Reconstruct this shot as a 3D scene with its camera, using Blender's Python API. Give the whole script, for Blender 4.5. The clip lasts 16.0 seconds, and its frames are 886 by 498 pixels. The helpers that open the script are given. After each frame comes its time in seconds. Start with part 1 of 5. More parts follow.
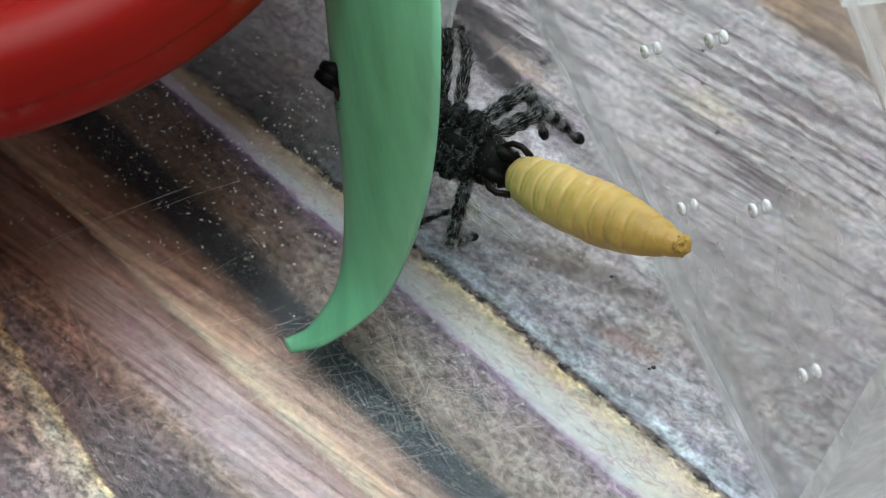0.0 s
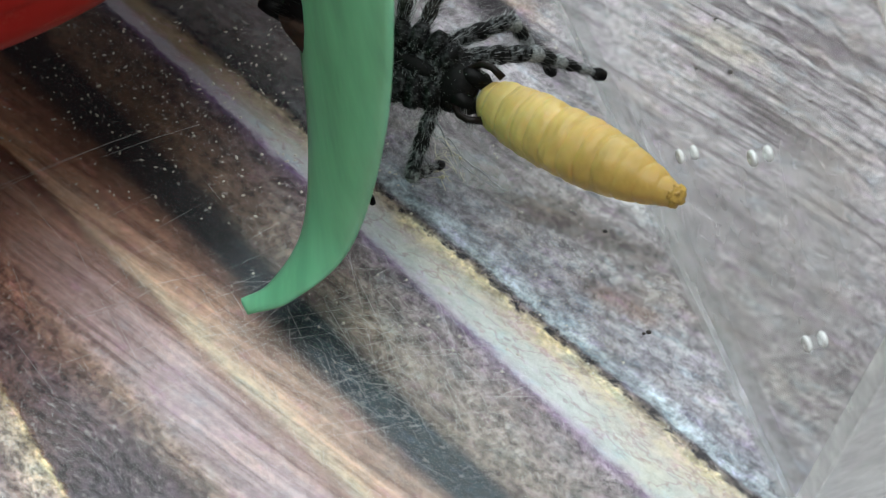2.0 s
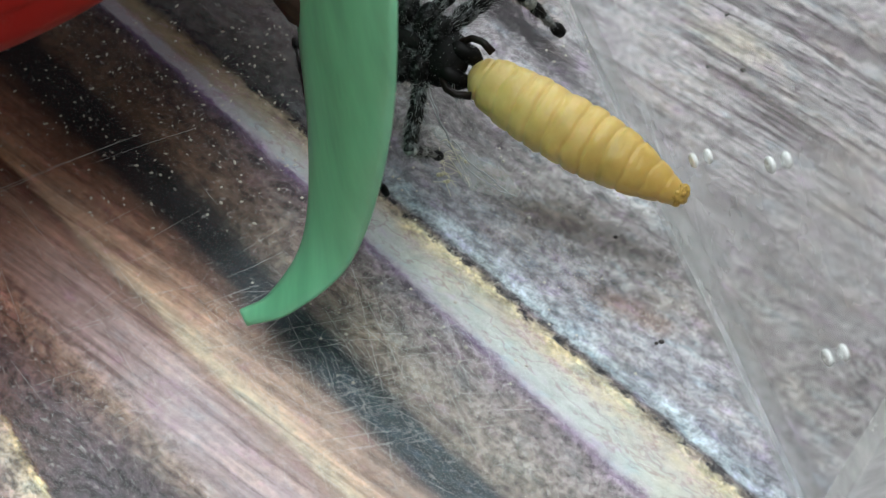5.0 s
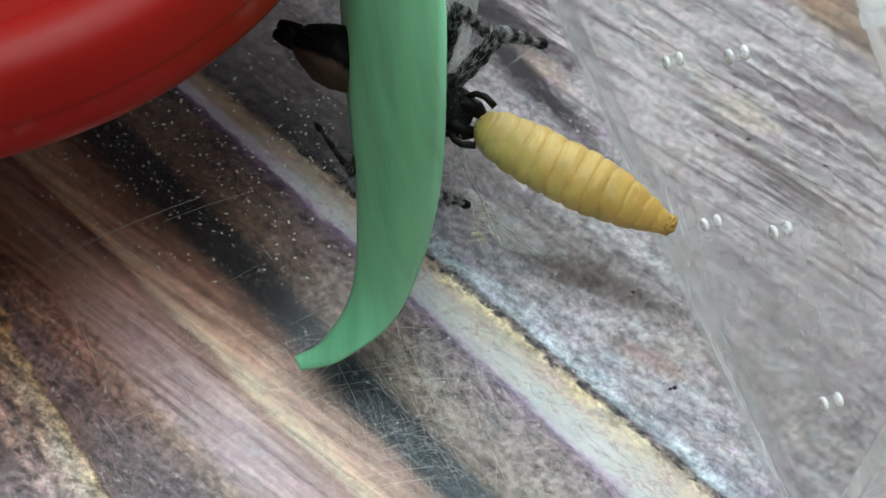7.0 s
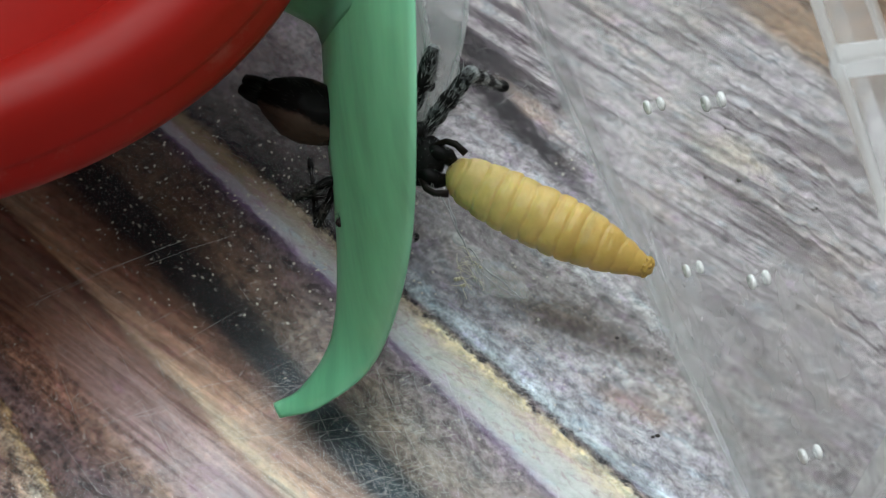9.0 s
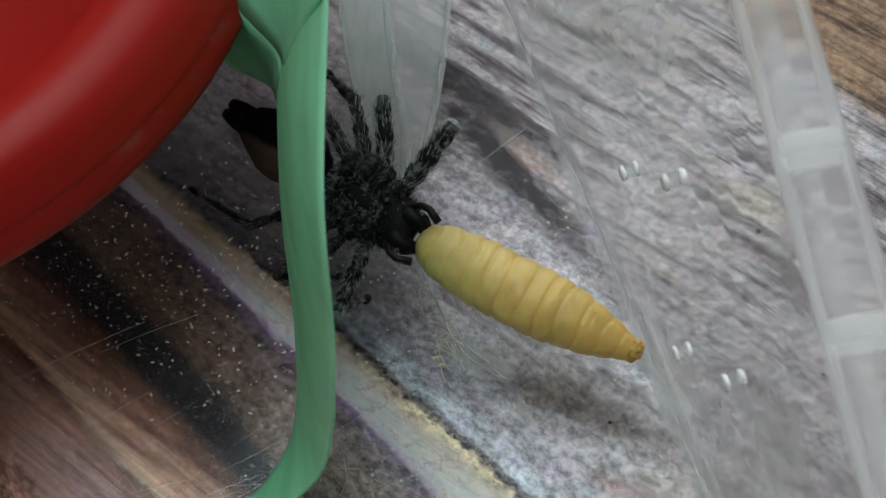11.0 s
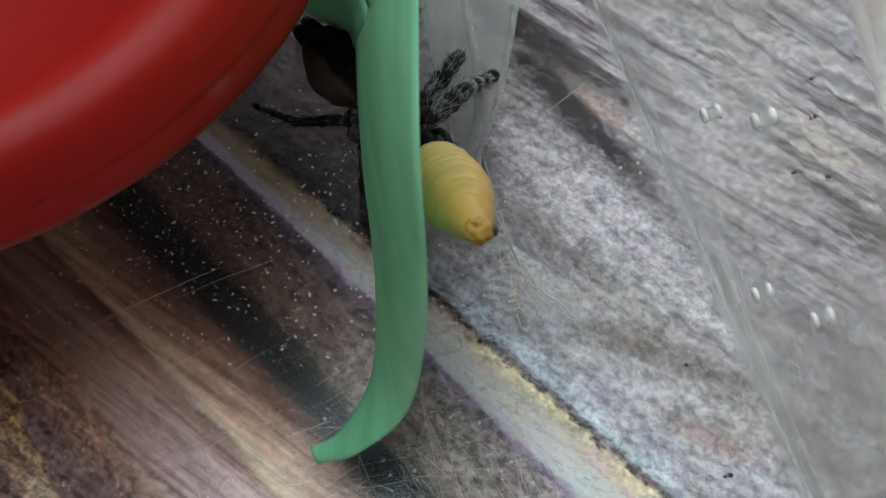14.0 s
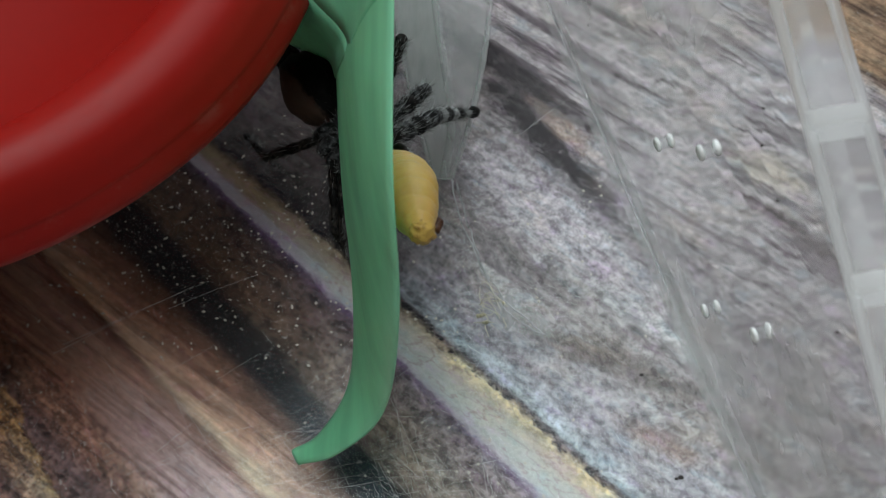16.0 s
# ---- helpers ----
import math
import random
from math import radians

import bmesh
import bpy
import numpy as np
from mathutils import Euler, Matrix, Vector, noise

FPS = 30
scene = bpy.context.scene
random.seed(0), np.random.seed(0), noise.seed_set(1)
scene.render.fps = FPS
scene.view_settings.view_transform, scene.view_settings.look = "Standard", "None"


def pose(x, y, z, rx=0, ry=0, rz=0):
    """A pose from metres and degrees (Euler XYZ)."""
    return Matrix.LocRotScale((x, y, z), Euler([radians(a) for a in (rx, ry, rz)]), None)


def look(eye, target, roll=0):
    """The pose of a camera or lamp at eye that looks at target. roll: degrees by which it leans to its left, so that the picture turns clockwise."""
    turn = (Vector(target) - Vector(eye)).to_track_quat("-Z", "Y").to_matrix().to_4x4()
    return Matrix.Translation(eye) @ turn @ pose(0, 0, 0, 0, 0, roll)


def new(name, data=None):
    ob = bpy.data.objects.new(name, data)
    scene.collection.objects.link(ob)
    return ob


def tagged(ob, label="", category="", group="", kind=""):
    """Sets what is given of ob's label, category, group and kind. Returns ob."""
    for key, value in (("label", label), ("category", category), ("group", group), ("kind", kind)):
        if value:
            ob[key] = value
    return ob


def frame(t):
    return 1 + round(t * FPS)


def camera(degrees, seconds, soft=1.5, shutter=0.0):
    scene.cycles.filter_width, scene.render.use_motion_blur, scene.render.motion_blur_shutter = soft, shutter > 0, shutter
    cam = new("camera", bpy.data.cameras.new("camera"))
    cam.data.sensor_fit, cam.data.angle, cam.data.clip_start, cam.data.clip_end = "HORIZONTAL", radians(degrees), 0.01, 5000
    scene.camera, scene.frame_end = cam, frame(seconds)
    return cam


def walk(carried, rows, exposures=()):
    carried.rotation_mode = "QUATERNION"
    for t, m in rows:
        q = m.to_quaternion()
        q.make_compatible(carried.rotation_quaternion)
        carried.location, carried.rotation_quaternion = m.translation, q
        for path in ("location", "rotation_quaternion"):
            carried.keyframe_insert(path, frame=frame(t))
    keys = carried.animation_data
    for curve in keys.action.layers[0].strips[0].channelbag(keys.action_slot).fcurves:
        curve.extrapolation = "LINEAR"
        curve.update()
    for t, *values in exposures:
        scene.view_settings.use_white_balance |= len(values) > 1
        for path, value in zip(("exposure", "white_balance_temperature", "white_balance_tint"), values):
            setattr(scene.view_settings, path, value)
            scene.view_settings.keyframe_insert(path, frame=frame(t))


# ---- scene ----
cam = camera(28.0, 16.0, soft=1.15, shutter=0.25)

PATH = [
    (0, (-0.01773, -0.10592, 0.16298), (-0.00071, -0.00381, -0.00815), 6.94),
    (0.5, (-0.01565, -0.10281, 0.15891), (-0.00052, -0.00238, -0.01338), 6.43),
    (1, (-0.01252, -0.10152, 0.15613), (-0.00005, -0.00198, -0.01689), 5.39),
    (1.5, (-0.00970, -0.09950, 0.15381), (0.00067, -0.00149, -0.02022), 4.38),
    (2, (-0.00750, -0.09770, 0.14904), (0.00160, -0.00004, -0.02526), 3.60),
    (2.5, (-0.00595, -0.09509, 0.14580), (0.00249, 0.00100, -0.02940), 3.21),
    (3, (-0.00547, -0.09377, 0.14441), (0.00289, 0.00160, -0.03119), 3.14),
    (3.5, (-0.00584, -0.09297, 0.14423), (0.00304, 0.00211, -0.03150), 3.36),
    (4, (-0.00619, -0.09277, 0.14466), (0.00273, 0.00258, -0.03093), 3.34),
    (6.3, (-0.00935, -0.09529, 0.15235), (0.00001, 0.00209, -0.02209), 3.44),
    (6.5, (-0.00919, -0.09673, 0.15474), (-0.00086, 0.00132, -0.01938), 3.07),
    (7, (-0.01192, -0.09903, 0.16173), (-0.00276, -0.00039, -0.01201), 3.65),
    (7.5, (-0.01105, -0.09999, 0.16564), (-0.00405, -0.00036, -0.00763), 2.61),
    (8, (-0.00826, -0.09882, 0.16462), (-0.00275, 0.00188, -0.00809), 1.77),
    (8.5, (-0.00753, -0.09768, 0.16269), (-0.00138, 0.00364, -0.00963), 2.12),
    (9, (-0.00669, -0.09626, 0.16167), (-0.00119, 0.00451, -0.01100), 1.79),
    (9.5, (0.00283, -0.08951, 0.16510), (-0.00132, 0.00659, -0.01025), -3.38),
    (9.7, (0.00495, -0.08744, 0.16454), (-0.00077, 0.00845, -0.01088), -4.32),
    (11.8, (0.01568, -0.07377, 0.14566), (-0.00405, 0.02024, -0.02976), -13.83),
    (12, (0.01562, -0.07323, 0.14461), (-0.00434, 0.02023, -0.03107), -13.98),
    (12.5, (0.01542, -0.07245, 0.14316), (-0.00515, 0.01973, -0.03313), -14.51),
    (13, (0.01366, -0.07242, 0.14264), (-0.00586, 0.01893, -0.03420), -13.87),
    (13.5, (0.01007, -0.07437, 0.14640), (-0.00813, 0.01602, -0.03109), -13.13),
    (14, (0.00724, -0.07964, 0.15345), (-0.00926, 0.01235, -0.02337), -11.85),
    (14.5, (0.00796, -0.08569, 0.16432), (-0.01012, 0.00607, -0.01247), -12.56),
    (15, (0.00708, -0.08670, 0.17065), (-0.00828, 0.00506, -0.00640), -10.89),
    (15.5, (0.00884, -0.08733, 0.16925), (-0.00620, 0.00634, -0.00682), -10.50),
    (16, (0.00947, -0.08459, 0.16438), (-0.00540, 0.00834, -0.01210), -10.47),
]
cam.data.dof.use_dof, cam.data.dof.focus_distance, cam.data.dof.aperture_fstop = True, 0.169, 76.0
EXPOSURES = [(0, -0.09), (4, -0.12), (6.3, -0.1), (9, -0.2), (9.6, -0.31), (12, -0.6), (13.5, -0.52), (14.5, -0.42), (16, -0.53)]
walk(cam, [(t, look(eye, target, roll)) for t, eye, target, roll in PATH], EXPOSURES)

U = 0.005  # working unit of the small things, in metres

# ---- world and light ----
world = bpy.data.worlds.new("world")
scene.world = world
world.use_nodes = True
sky = world.node_tree.nodes.new("ShaderNodeTexSky")
sky.sky_type, sky.sun_disc = "NISHITA", False
sky.sun_elevation, sky.sun_rotation = radians(40), radians(30)
world.node_tree.links.new(sky.outputs[0], world.node_tree.nodes["Background"].inputs[0])
world.node_tree.nodes["Background"].inputs[1].default_value = 0.08

WINDOW = bpy.data.lights.new("window_light", "AREA")
WINDOW.shape, WINDOW.size, WINDOW.size_y, WINDOW.energy = "RECTANGLE", 1.15, 1.15, 11
WINDOW.color = (0.87, 0.96, 1.0)
window_light = new("window_light", WINDOW)
window_light.matrix_world = look((0.55, 1.57, 0.98), (0.45, 0, 0.5))
LAMP = bpy.data.lights.new("ceiling_lamp_light", "AREA")
LAMP.shape, LAMP.size, LAMP.energy = "DISK", 1.3, 17
LAMP.color = (0.91, 0.98, 1.0)
ceiling_lamp_light = new("ceiling_lamp_light", LAMP)
ceiling_lamp_light.matrix_world = pose(-0.10, 0.14, 1.585)


# ---- node helpers ----
def lin(h):
    """Linear colour from a hex string."""
    c = [int(h[i:i + 2], 16) / 255 for i in (0, 2, 4)]
    return tuple(v / 12.92 if v <= 0.04045 else ((v + 0.055) / 1.055) ** 2.4 for v in c) + (1.0,)


class Nodes:
    """Short hand for building one material's tree."""

    def __init__(self, name):
        self.mat = bpy.data.materials.new(name)
        self.mat.use_nodes = True
        self.tree = self.mat.node_tree
        self.bsdf = self.tree.nodes["Principled BSDF"]
        self.out = self.tree.nodes["Material Output"]

    def add(self, kind, **sets):
        n = self.tree.nodes.new(kind)
        for k, v in sets.items():
            if k in n.inputs:
                n.inputs[k].default_value = v
        return n

    def link(self, a, b):
        self.tree.links.new(a, b)

    def math(self, op, a, b=0.0, clamp=False):
        n = self.tree.nodes.new("ShaderNodeMath")
        n.operation, n.use_clamp = op, clamp
        for i, v in enumerate((a, b)):
            if isinstance(v, (int, float)):
                n.inputs[i].default_value = v
            else:
                self.link(v, n.inputs[i])
        return n.outputs[0]

    def noise(self, vector, scale, detail=3.0, rough=0.55):
        n = self.add("ShaderNodeTexNoise", Scale=scale, Detail=detail, Roughness=rough)
        if vector is not None:
            self.link(vector, n.inputs["Vector"])
        return n.outputs["Fac"]

    def ramp(self, fac, stops, smooth=False):
        n = self.tree.nodes.new("ShaderNodeValToRGB")
        r = n.color_ramp
        r.interpolation = "EASE" if smooth else "LINEAR"
        r.elements[0].position, r.elements[0].color = stops[0][0], stops[0][1]
        r.elements[1].position, r.elements[1].color = stops[-1][0], stops[-1][1]
        for p, c in stops[1:-1]:
            r.elements.new(p).color = c
        self.link(fac, n.inputs[0])
        return n.outputs[0]

    def mix(self, fac, a, b, kind="MIX"):
        n = self.tree.nodes.new("ShaderNodeMix")
        n.data_type, n.blend_type = "RGBA", kind
        for i, v in ((0, fac), (6, a), (7, b)):
            if isinstance(v, (int, float, tuple)):
                n.inputs[i].default_value = v
            else:
                self.link(v, n.inputs[i])
        return n.outputs[2]

    def bump(self, height, strength, distance):
        n = self.add("ShaderNodeBump", Strength=strength, Distance=distance)
        self.link(height, n.inputs["Height"])
        self.link(n.outputs[0], self.bsdf.inputs["Normal"])

    def set(self, **sets):
        for k, v in sets.items():
            self.bsdf.inputs[k.replace("_", " ")].default_value = v
        return self


def grey(lo, hi):
    return [(0.0, (lo, lo, lo, 1)), (1.0, (hi, hi, hi, 1))]


# ---- materials ----
def print_material():
    """Vinyl cloth printed with weathered boards: long bands of colour along one direction, with grain, specks and
    fringes; shade by the bowl is painted into the colour.
    """
    m = Nodes("printed_vinyl")
    pos = m.add("ShaderNodeNewGeometry").outputs["Position"]
    turn = m.add("ShaderNodeMapping")
    turn.inputs["Rotation"].default_value = (0, 0, math.atan2(0.637, 0.771))
    turn.inputs["Scale"].default_value = (200, 200, 200)
    m.link(pos, turn.inputs["Vector"])
    sv = turn.outputs[0]
    sep = m.add("ShaderNodeSeparateXYZ")
    m.link(sv, sep.inputs[0])
    s, v = sep.outputs[0], sep.outputs[1]

    def stretched(a, b):
        n = m.add("ShaderNodeMapping")
        n.inputs["Scale"].default_value = (a, b, 1)
        m.link(sv, n.inputs["Vector"])
        return n.outputs[0]

    ragged = m.noise(stretched(1.5, 2.2), 1.0, 5, 0.7)
    wave = m.noise(stretched(0.3, 0.5), 1.0, 2)
    w = m.math("ADD", v, m.math("MULTIPLY", m.math("SUBTRACT", s, 1.5), 0.1))
    w = m.math("ADD", w, m.math("MULTIPLY", m.math("SUBTRACT", wave, 0.5), 0.22))
    w = m.math("ADD", w, m.math("MULTIPLY", m.math("SUBTRACT", ragged, 0.5), 0.24))
    # the boards on this side of the dark line widen as they run on
    widen = m.ramp(m.math("MULTIPLY", m.math("ADD", w, 3.0), 1.0), [(0.15, (1, 1, 1, 1)), (0.75, (0, 0, 0, 1))])
    w = m.math("ADD", w, m.math("MULTIPLY", m.math("MULTIPLY", widen, s), 0.04))
    lo, hi = -12.0, 11.0
    fac = m.math("DIVIDE", m.math("SUBTRACT", w, lo), hi - lo)

    def bands(text):
        return [((float(p) - lo) / (hi - lo), lin(h)) for p, h in (item.split(":") for item in text.split())]

    # near: the boards as lit, away from the bowl
    near = m.ramp(fac, bands(
        "-9.7:453f46 -9.0:554c50 -8.5:8c7a70 -8.1:ae9ea0 -7.3:b8a6a8 -6.98:a68e88 -6.92:866c66 -6.84:b8a294 "
        "-6.68:cabfa8 -6.5:bfa690 -6.2:ae9484 -5.75:8c786c -5.5:24343b -4.85:22343a -4.7:6e665e -4.2:8c8379 -3.2:857c7e -3.0:8c7e90 "
        "-2.92:b4b0b8 -2.78:b6beba -2.5:bcc0ba -2.32:bcb4aa -2.08:bcb094 -2.0:746860 -1.92:68646a -1.84:9ca8ae -1.3:a0a0a6 0.3:989492 2.4:a6a2a4 3.6:bab6b8 8.5:c8c6c8 8.9:a88e74"))
    # far: same boards, the bowl's shade and reddish reflection put into the colour
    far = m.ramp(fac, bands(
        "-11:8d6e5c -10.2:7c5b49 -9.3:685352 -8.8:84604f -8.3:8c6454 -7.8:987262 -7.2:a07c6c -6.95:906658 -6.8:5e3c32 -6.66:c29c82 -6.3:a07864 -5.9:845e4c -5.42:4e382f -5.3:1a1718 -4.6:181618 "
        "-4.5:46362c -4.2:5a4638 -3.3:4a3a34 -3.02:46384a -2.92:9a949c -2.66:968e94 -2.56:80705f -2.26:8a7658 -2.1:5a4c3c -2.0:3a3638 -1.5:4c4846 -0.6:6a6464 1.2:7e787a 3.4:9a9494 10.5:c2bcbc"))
    # runs from the shaded copy to the lit one along the boards
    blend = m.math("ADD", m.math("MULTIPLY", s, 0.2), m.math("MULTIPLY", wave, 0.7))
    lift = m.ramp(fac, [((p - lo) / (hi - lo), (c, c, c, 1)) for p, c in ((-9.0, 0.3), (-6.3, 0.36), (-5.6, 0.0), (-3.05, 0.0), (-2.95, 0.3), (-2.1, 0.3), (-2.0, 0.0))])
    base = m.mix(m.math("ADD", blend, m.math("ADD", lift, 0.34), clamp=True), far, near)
    # a pale board whose yellow rim runs across the others
    fine = m.noise(stretched(3.0, 5.0), 1.0, 5, 0.8)
    rim = m.math("ADD", m.math("ADD", w, m.math("MULTIPLY", s, 0.2)), m.math("MULTIPLY", m.math("SUBTRACT", fine, 0.5), 0.35))
    rim = m.math("MULTIPLY", m.math("ADD", rim, 11.8), 1 / 1.6)
    pale = m.ramp(rim, [(0.0, lin("7a6c70")), (0.2, lin("a89a98")), (0.35, lin("8c7c78")), (0.5, lin("c2b6a8")), (0.70, lin("bcae94")), (0.76, lin("c6b68c")), (0.8, lin("6a4c38"))])
    knotty = m.ramp(m.math("ADD", rim, m.math("MULTIPLY", fine, 0.2)), [(0.1, lin("5a3c2c")), (0.3, lin("9a6c4a")), (0.4, lin("50342a")), (0.58, lin("a67a54")), (0.7, lin("5c4030")), (0.85, lin("a8845c")), (0.92, lin("4a342a"))])
    pale = m.mix(m.math("ADD", blend, 0.85, clamp=True), knotty, pale)
    base = m.mix(m.ramp(rim, [(0.79, (1, 1, 1, 1)), (0.83, (0, 0, 0, 1))]), base, pale)
    # the stripe's broken yellow edge, its violet fringe and the peppered black line beside it
    edge = m.math("ADD", w, m.math("MULTIPLY", m.math("SUBTRACT", fine, 0.5), 0.5))
    edge = m.math("ADD", edge, 3.5)
    patchy = m.ramp(m.noise(stretched(0.7, 1.2), 1.0, 4, 0.7), [(0.45, (0, 0, 0, 1)), (0.58, (0.8, 0.8, 0.8, 1))])
    halved = m.math("MULTIPLY", edge, 0.5)
    rim_on = m.ramp(halved, [(0.53, (0, 0, 0, 1)), (0.63, (0.6, 0.6, 0.6, 1)), (0.69, (0.9, 0.9, 0.9, 1)), (0.72, (0, 0, 0, 1))])
    base = m.mix(m.math("MULTIPLY", m.math("MULTIPLY", rim_on, patchy), m.math("ADD", blend, 0.35, clamp=True)), base, lin("d2c698"))
    violet = m.ramp(halved, [(0.20, (0, 0, 0, 1)), (0.24, (0.7, 0.7, 0.7, 1)), (0.27, (0.8, 0.8, 0.8, 1)), (0.30, (0, 0, 0, 1))])
    base = m.mix(m.math("MULTIPLY", violet, patchy), base, lin("5c4068"))
    line_on = m.ramp(halved, [(0.70, (0, 0, 0, 1)), (0.73, (1, 1, 1, 1)), (0.77, (1, 1, 1, 1)), (0.82, (0, 0, 0, 1))])
    pepper = m.ramp(m.noise(stretched(3.4, 4.4), 1.0, 3, 0.7), [(0.42, (1, 1, 1, 1)), (0.49, (0.6, 0.6, 0.6, 1)), (0.54, (0, 0, 0, 1))])
    base = m.mix(m.math("MULTIPLY", line_on, pepper), base, lin("14111a"))
    blue_on = m.ramp(halved, [(0.80, (0, 0, 0, 1)), (0.88, (1, 1, 1, 1)), (1.0, (0.0, 0.0, 0.0, 1))])
    base = m.mix(m.math("MULTIPLY", m.math("MULTIPLY", blue_on, patchy), m.math("ADD", blend, 0.1, clamp=True)), base, lin("bcc8d0"))

    # separate dark streaks and pale patches of the weathered board
    def blot_at(s0, v0, long, wide, slope, hexa, amount):
        ds = m.math("SUBTRACT", s, s0)
        dv = m.math("SUBTRACT", m.math("SUBTRACT", v, v0), m.math("MULTIPLY", ds, slope))
        ds, dv = m.math("DIVIDE", ds, long), m.math("DIVIDE", dv, wide)
        d = m.math("SQRT", m.math("ADD", m.math("MULTIPLY", ds, ds), m.math("MULTIPLY", dv, dv)))
        d = m.math("ADD", d, m.math("MULTIPLY", m.math("SUBTRACT", fine, 0.5), 1.5))
        d = m.math("ADD", d, m.math("MULTIPLY", m.math("SUBTRACT", ragged, 0.5), 1.2))
        mask = m.ramp(m.math("MULTIPLY", d, 0.5), [(0.22, (amount, amount, amount, 1)), (0.62, (0, 0, 0, 1))])
        return m.mix(mask, base, lin(hexa))

    for spec in ((-0.6, 3.0, 3.6, 0.5, -0.30, "2c262a", 1.0), (-2.4, 4.0, 2.6, 0.36, -0.05, "383236", 0.95), (-0.6, 3.55, 1.0, 0.22, -0.15, "b8a294", 0.6),
                 (3.7, -0.15, 2.4, 0.42, 0.16, "645c58", 0.8), (1.0, 0.6, 1.5, 0.35, 0.0, "5e5858", 0.65), (0.4, 1.7, 2.6, 0.9, -0.1, "c0bcc0", 0.75),
                 (3.2, 0.9, 2.2, 0.3, 0.05, "bcc0c0", 0.5), (5.2, -1.0, 1.0, 0.25, 0.1, "8a6a58", 0.5), (4.6, 4.4, 2.2, 0.2, -0.06, "7a7074", 0.7), (4.7, 6.5, 2.6, 0.24, 0.15, "726a70", 0.7), (3.4, 5.3, 0.9, 0.5, 0.1, "d0c8b0", 0.5)):
        base = blot_at(*spec)
    # a knot with rings in the darkest board
    kx, ky = m.math("MULTIPLY", m.math("ADD", s, 6.3), 0.42), m.math("ADD", v, 8.7)
    dist = m.math("SQRT", m.math("ADD", m.math("MULTIPLY", kx, kx), m.math("MULTIPLY", ky, ky)))
    dist = m.math("ADD", dist, m.math("MULTIPLY", ragged, 0.9))
    rings = m.ramp(dist, [(0.12, lin("3a2a22")), (0.3, lin("a8703c")), (0.42, lin("4c382c")), (0.62, lin("b4824c")), (0.74, lin("5a4436")), (0.9, lin("b88c5c")), (1.0, lin("4a3c38"))])
    base = m.mix(m.ramp(dist, [(0.86, (0.85, 0.85, 0.85, 1)), (1.0, (0, 0, 0, 1))]), base, rings)

    def times(fac_out, stops, amount):
        return m.mix(amount, base, m.ramp(fac_out, [(p, (c, c * g, c, 1)) for p, c, g in stops]), "MULTIPLY")

    # the pale stripe is printed smoother than the boards beside it
    span = [(-9.4, 1.0), (-8.5, 0.7), (-8.0, 0.25), (-6.5, 0.25), (-5.9, 0.35), (-5.4, 0.4), (-4.7, 0.75), (-3.1, 0.85), (-2.9, 0.12), (-2.3, 0.2), (-2.1, 0.75), (-1.2, 0.62), (2.6, 0.6), (3.6, 0.45)]
    rough_print = m.ramp(fac, [((p - lo) / (hi - lo), (c, c, c, 1)) for p, c in span])
    # dark grain lines on the pale boards, broken along their length
    right = m.ramp(m.math("MULTIPLY", m.math("ADD", w, 1.0), 0.2), [(0.0, (0.1, 0.1, 0.1, 1)), (0.6, (0.15, 0.15, 0.15, 1)), (0.98, (1, 1, 1, 1))])
    grain = m.noise(stretched(0.28, 3.6), 1.0, 5, 0.64)
    lines = m.mix(right, (1, 1, 1, 1), m.ramp(grain, [(0.36, (0.30, 0.27, 0.29, 1)), (0.44, (0.68, 0.65, 0.67, 1)), (0.50, (0.98, 0.97, 0.97, 1)), (0.60, (1.18, 1.16, 1.16, 1))]))
    base = m.mix(1.0, base, lines, "MULTIPLY")
    cracks = m.noise(stretched(0.14, 2.0), 1.0, 5, 0.7)
    base = m.mix(right, base, m.mix(1.0, base, m.ramp(cracks, [(0.38, (0.40, 0.36, 0.38, 1)), (0.43, (1, 1, 1, 1))]), "MULTIPLY"))
    # thin brown grain on the dark boards
    left = m.ramp(m.math("MULTIPLY", m.math("ADD", w, 9.5), 0.2), [(0.0, (0.4, 0.4, 0.4, 1)), (0.2, (0.8, 0.8, 0.8, 1)), (0.96, (0.8, 0.8, 0.8, 1)), (1.0, (0.1, 0.1, 0.1, 1))])
    veins = m.noise(stretched(0.22, 5.0), 1.0, 5, 0.68)
    base = m.mix(left, base, m.mix(0.9, base, m.ramp(veins, [(0.37, (0.40, 0.34, 0.33, 1)), (0.46, (0.88, 0.86, 0.85, 1)), (0.54, (1.06, 1.05, 1.03, 1)), (0.63, (1.5, 1.46, 1.42, 1))]), "MULTIPLY"))
    # fine pink crackle in the pale stripe
    ridge = m.math("ABSOLUTE", m.math("SUBTRACT", m.noise(stretched(1.0, 2.6), 1.0, 3, 0.6), 0.5))
    in_stripe = m.ramp(halved, [(0.30, (0, 0, 0, 1)), (0.36, (0.8, 0.8, 0.8, 1)), (0.64, (0.8, 0.8, 0.8, 1)), (0.70, (0, 0, 0, 1))])
    base = m.mix(m.math("MULTIPLY", in_stripe, m.ramp(ridge, [(0.0, (0.7, 0.7, 0.7, 1)), (0.025, (0, 0, 0, 1))])), base, lin("94747e"))
    # soft streaks of several tints along the weathered board
    streaks = m.noise(stretched(0.32, 2.4), 1.0, 4, 0.6)
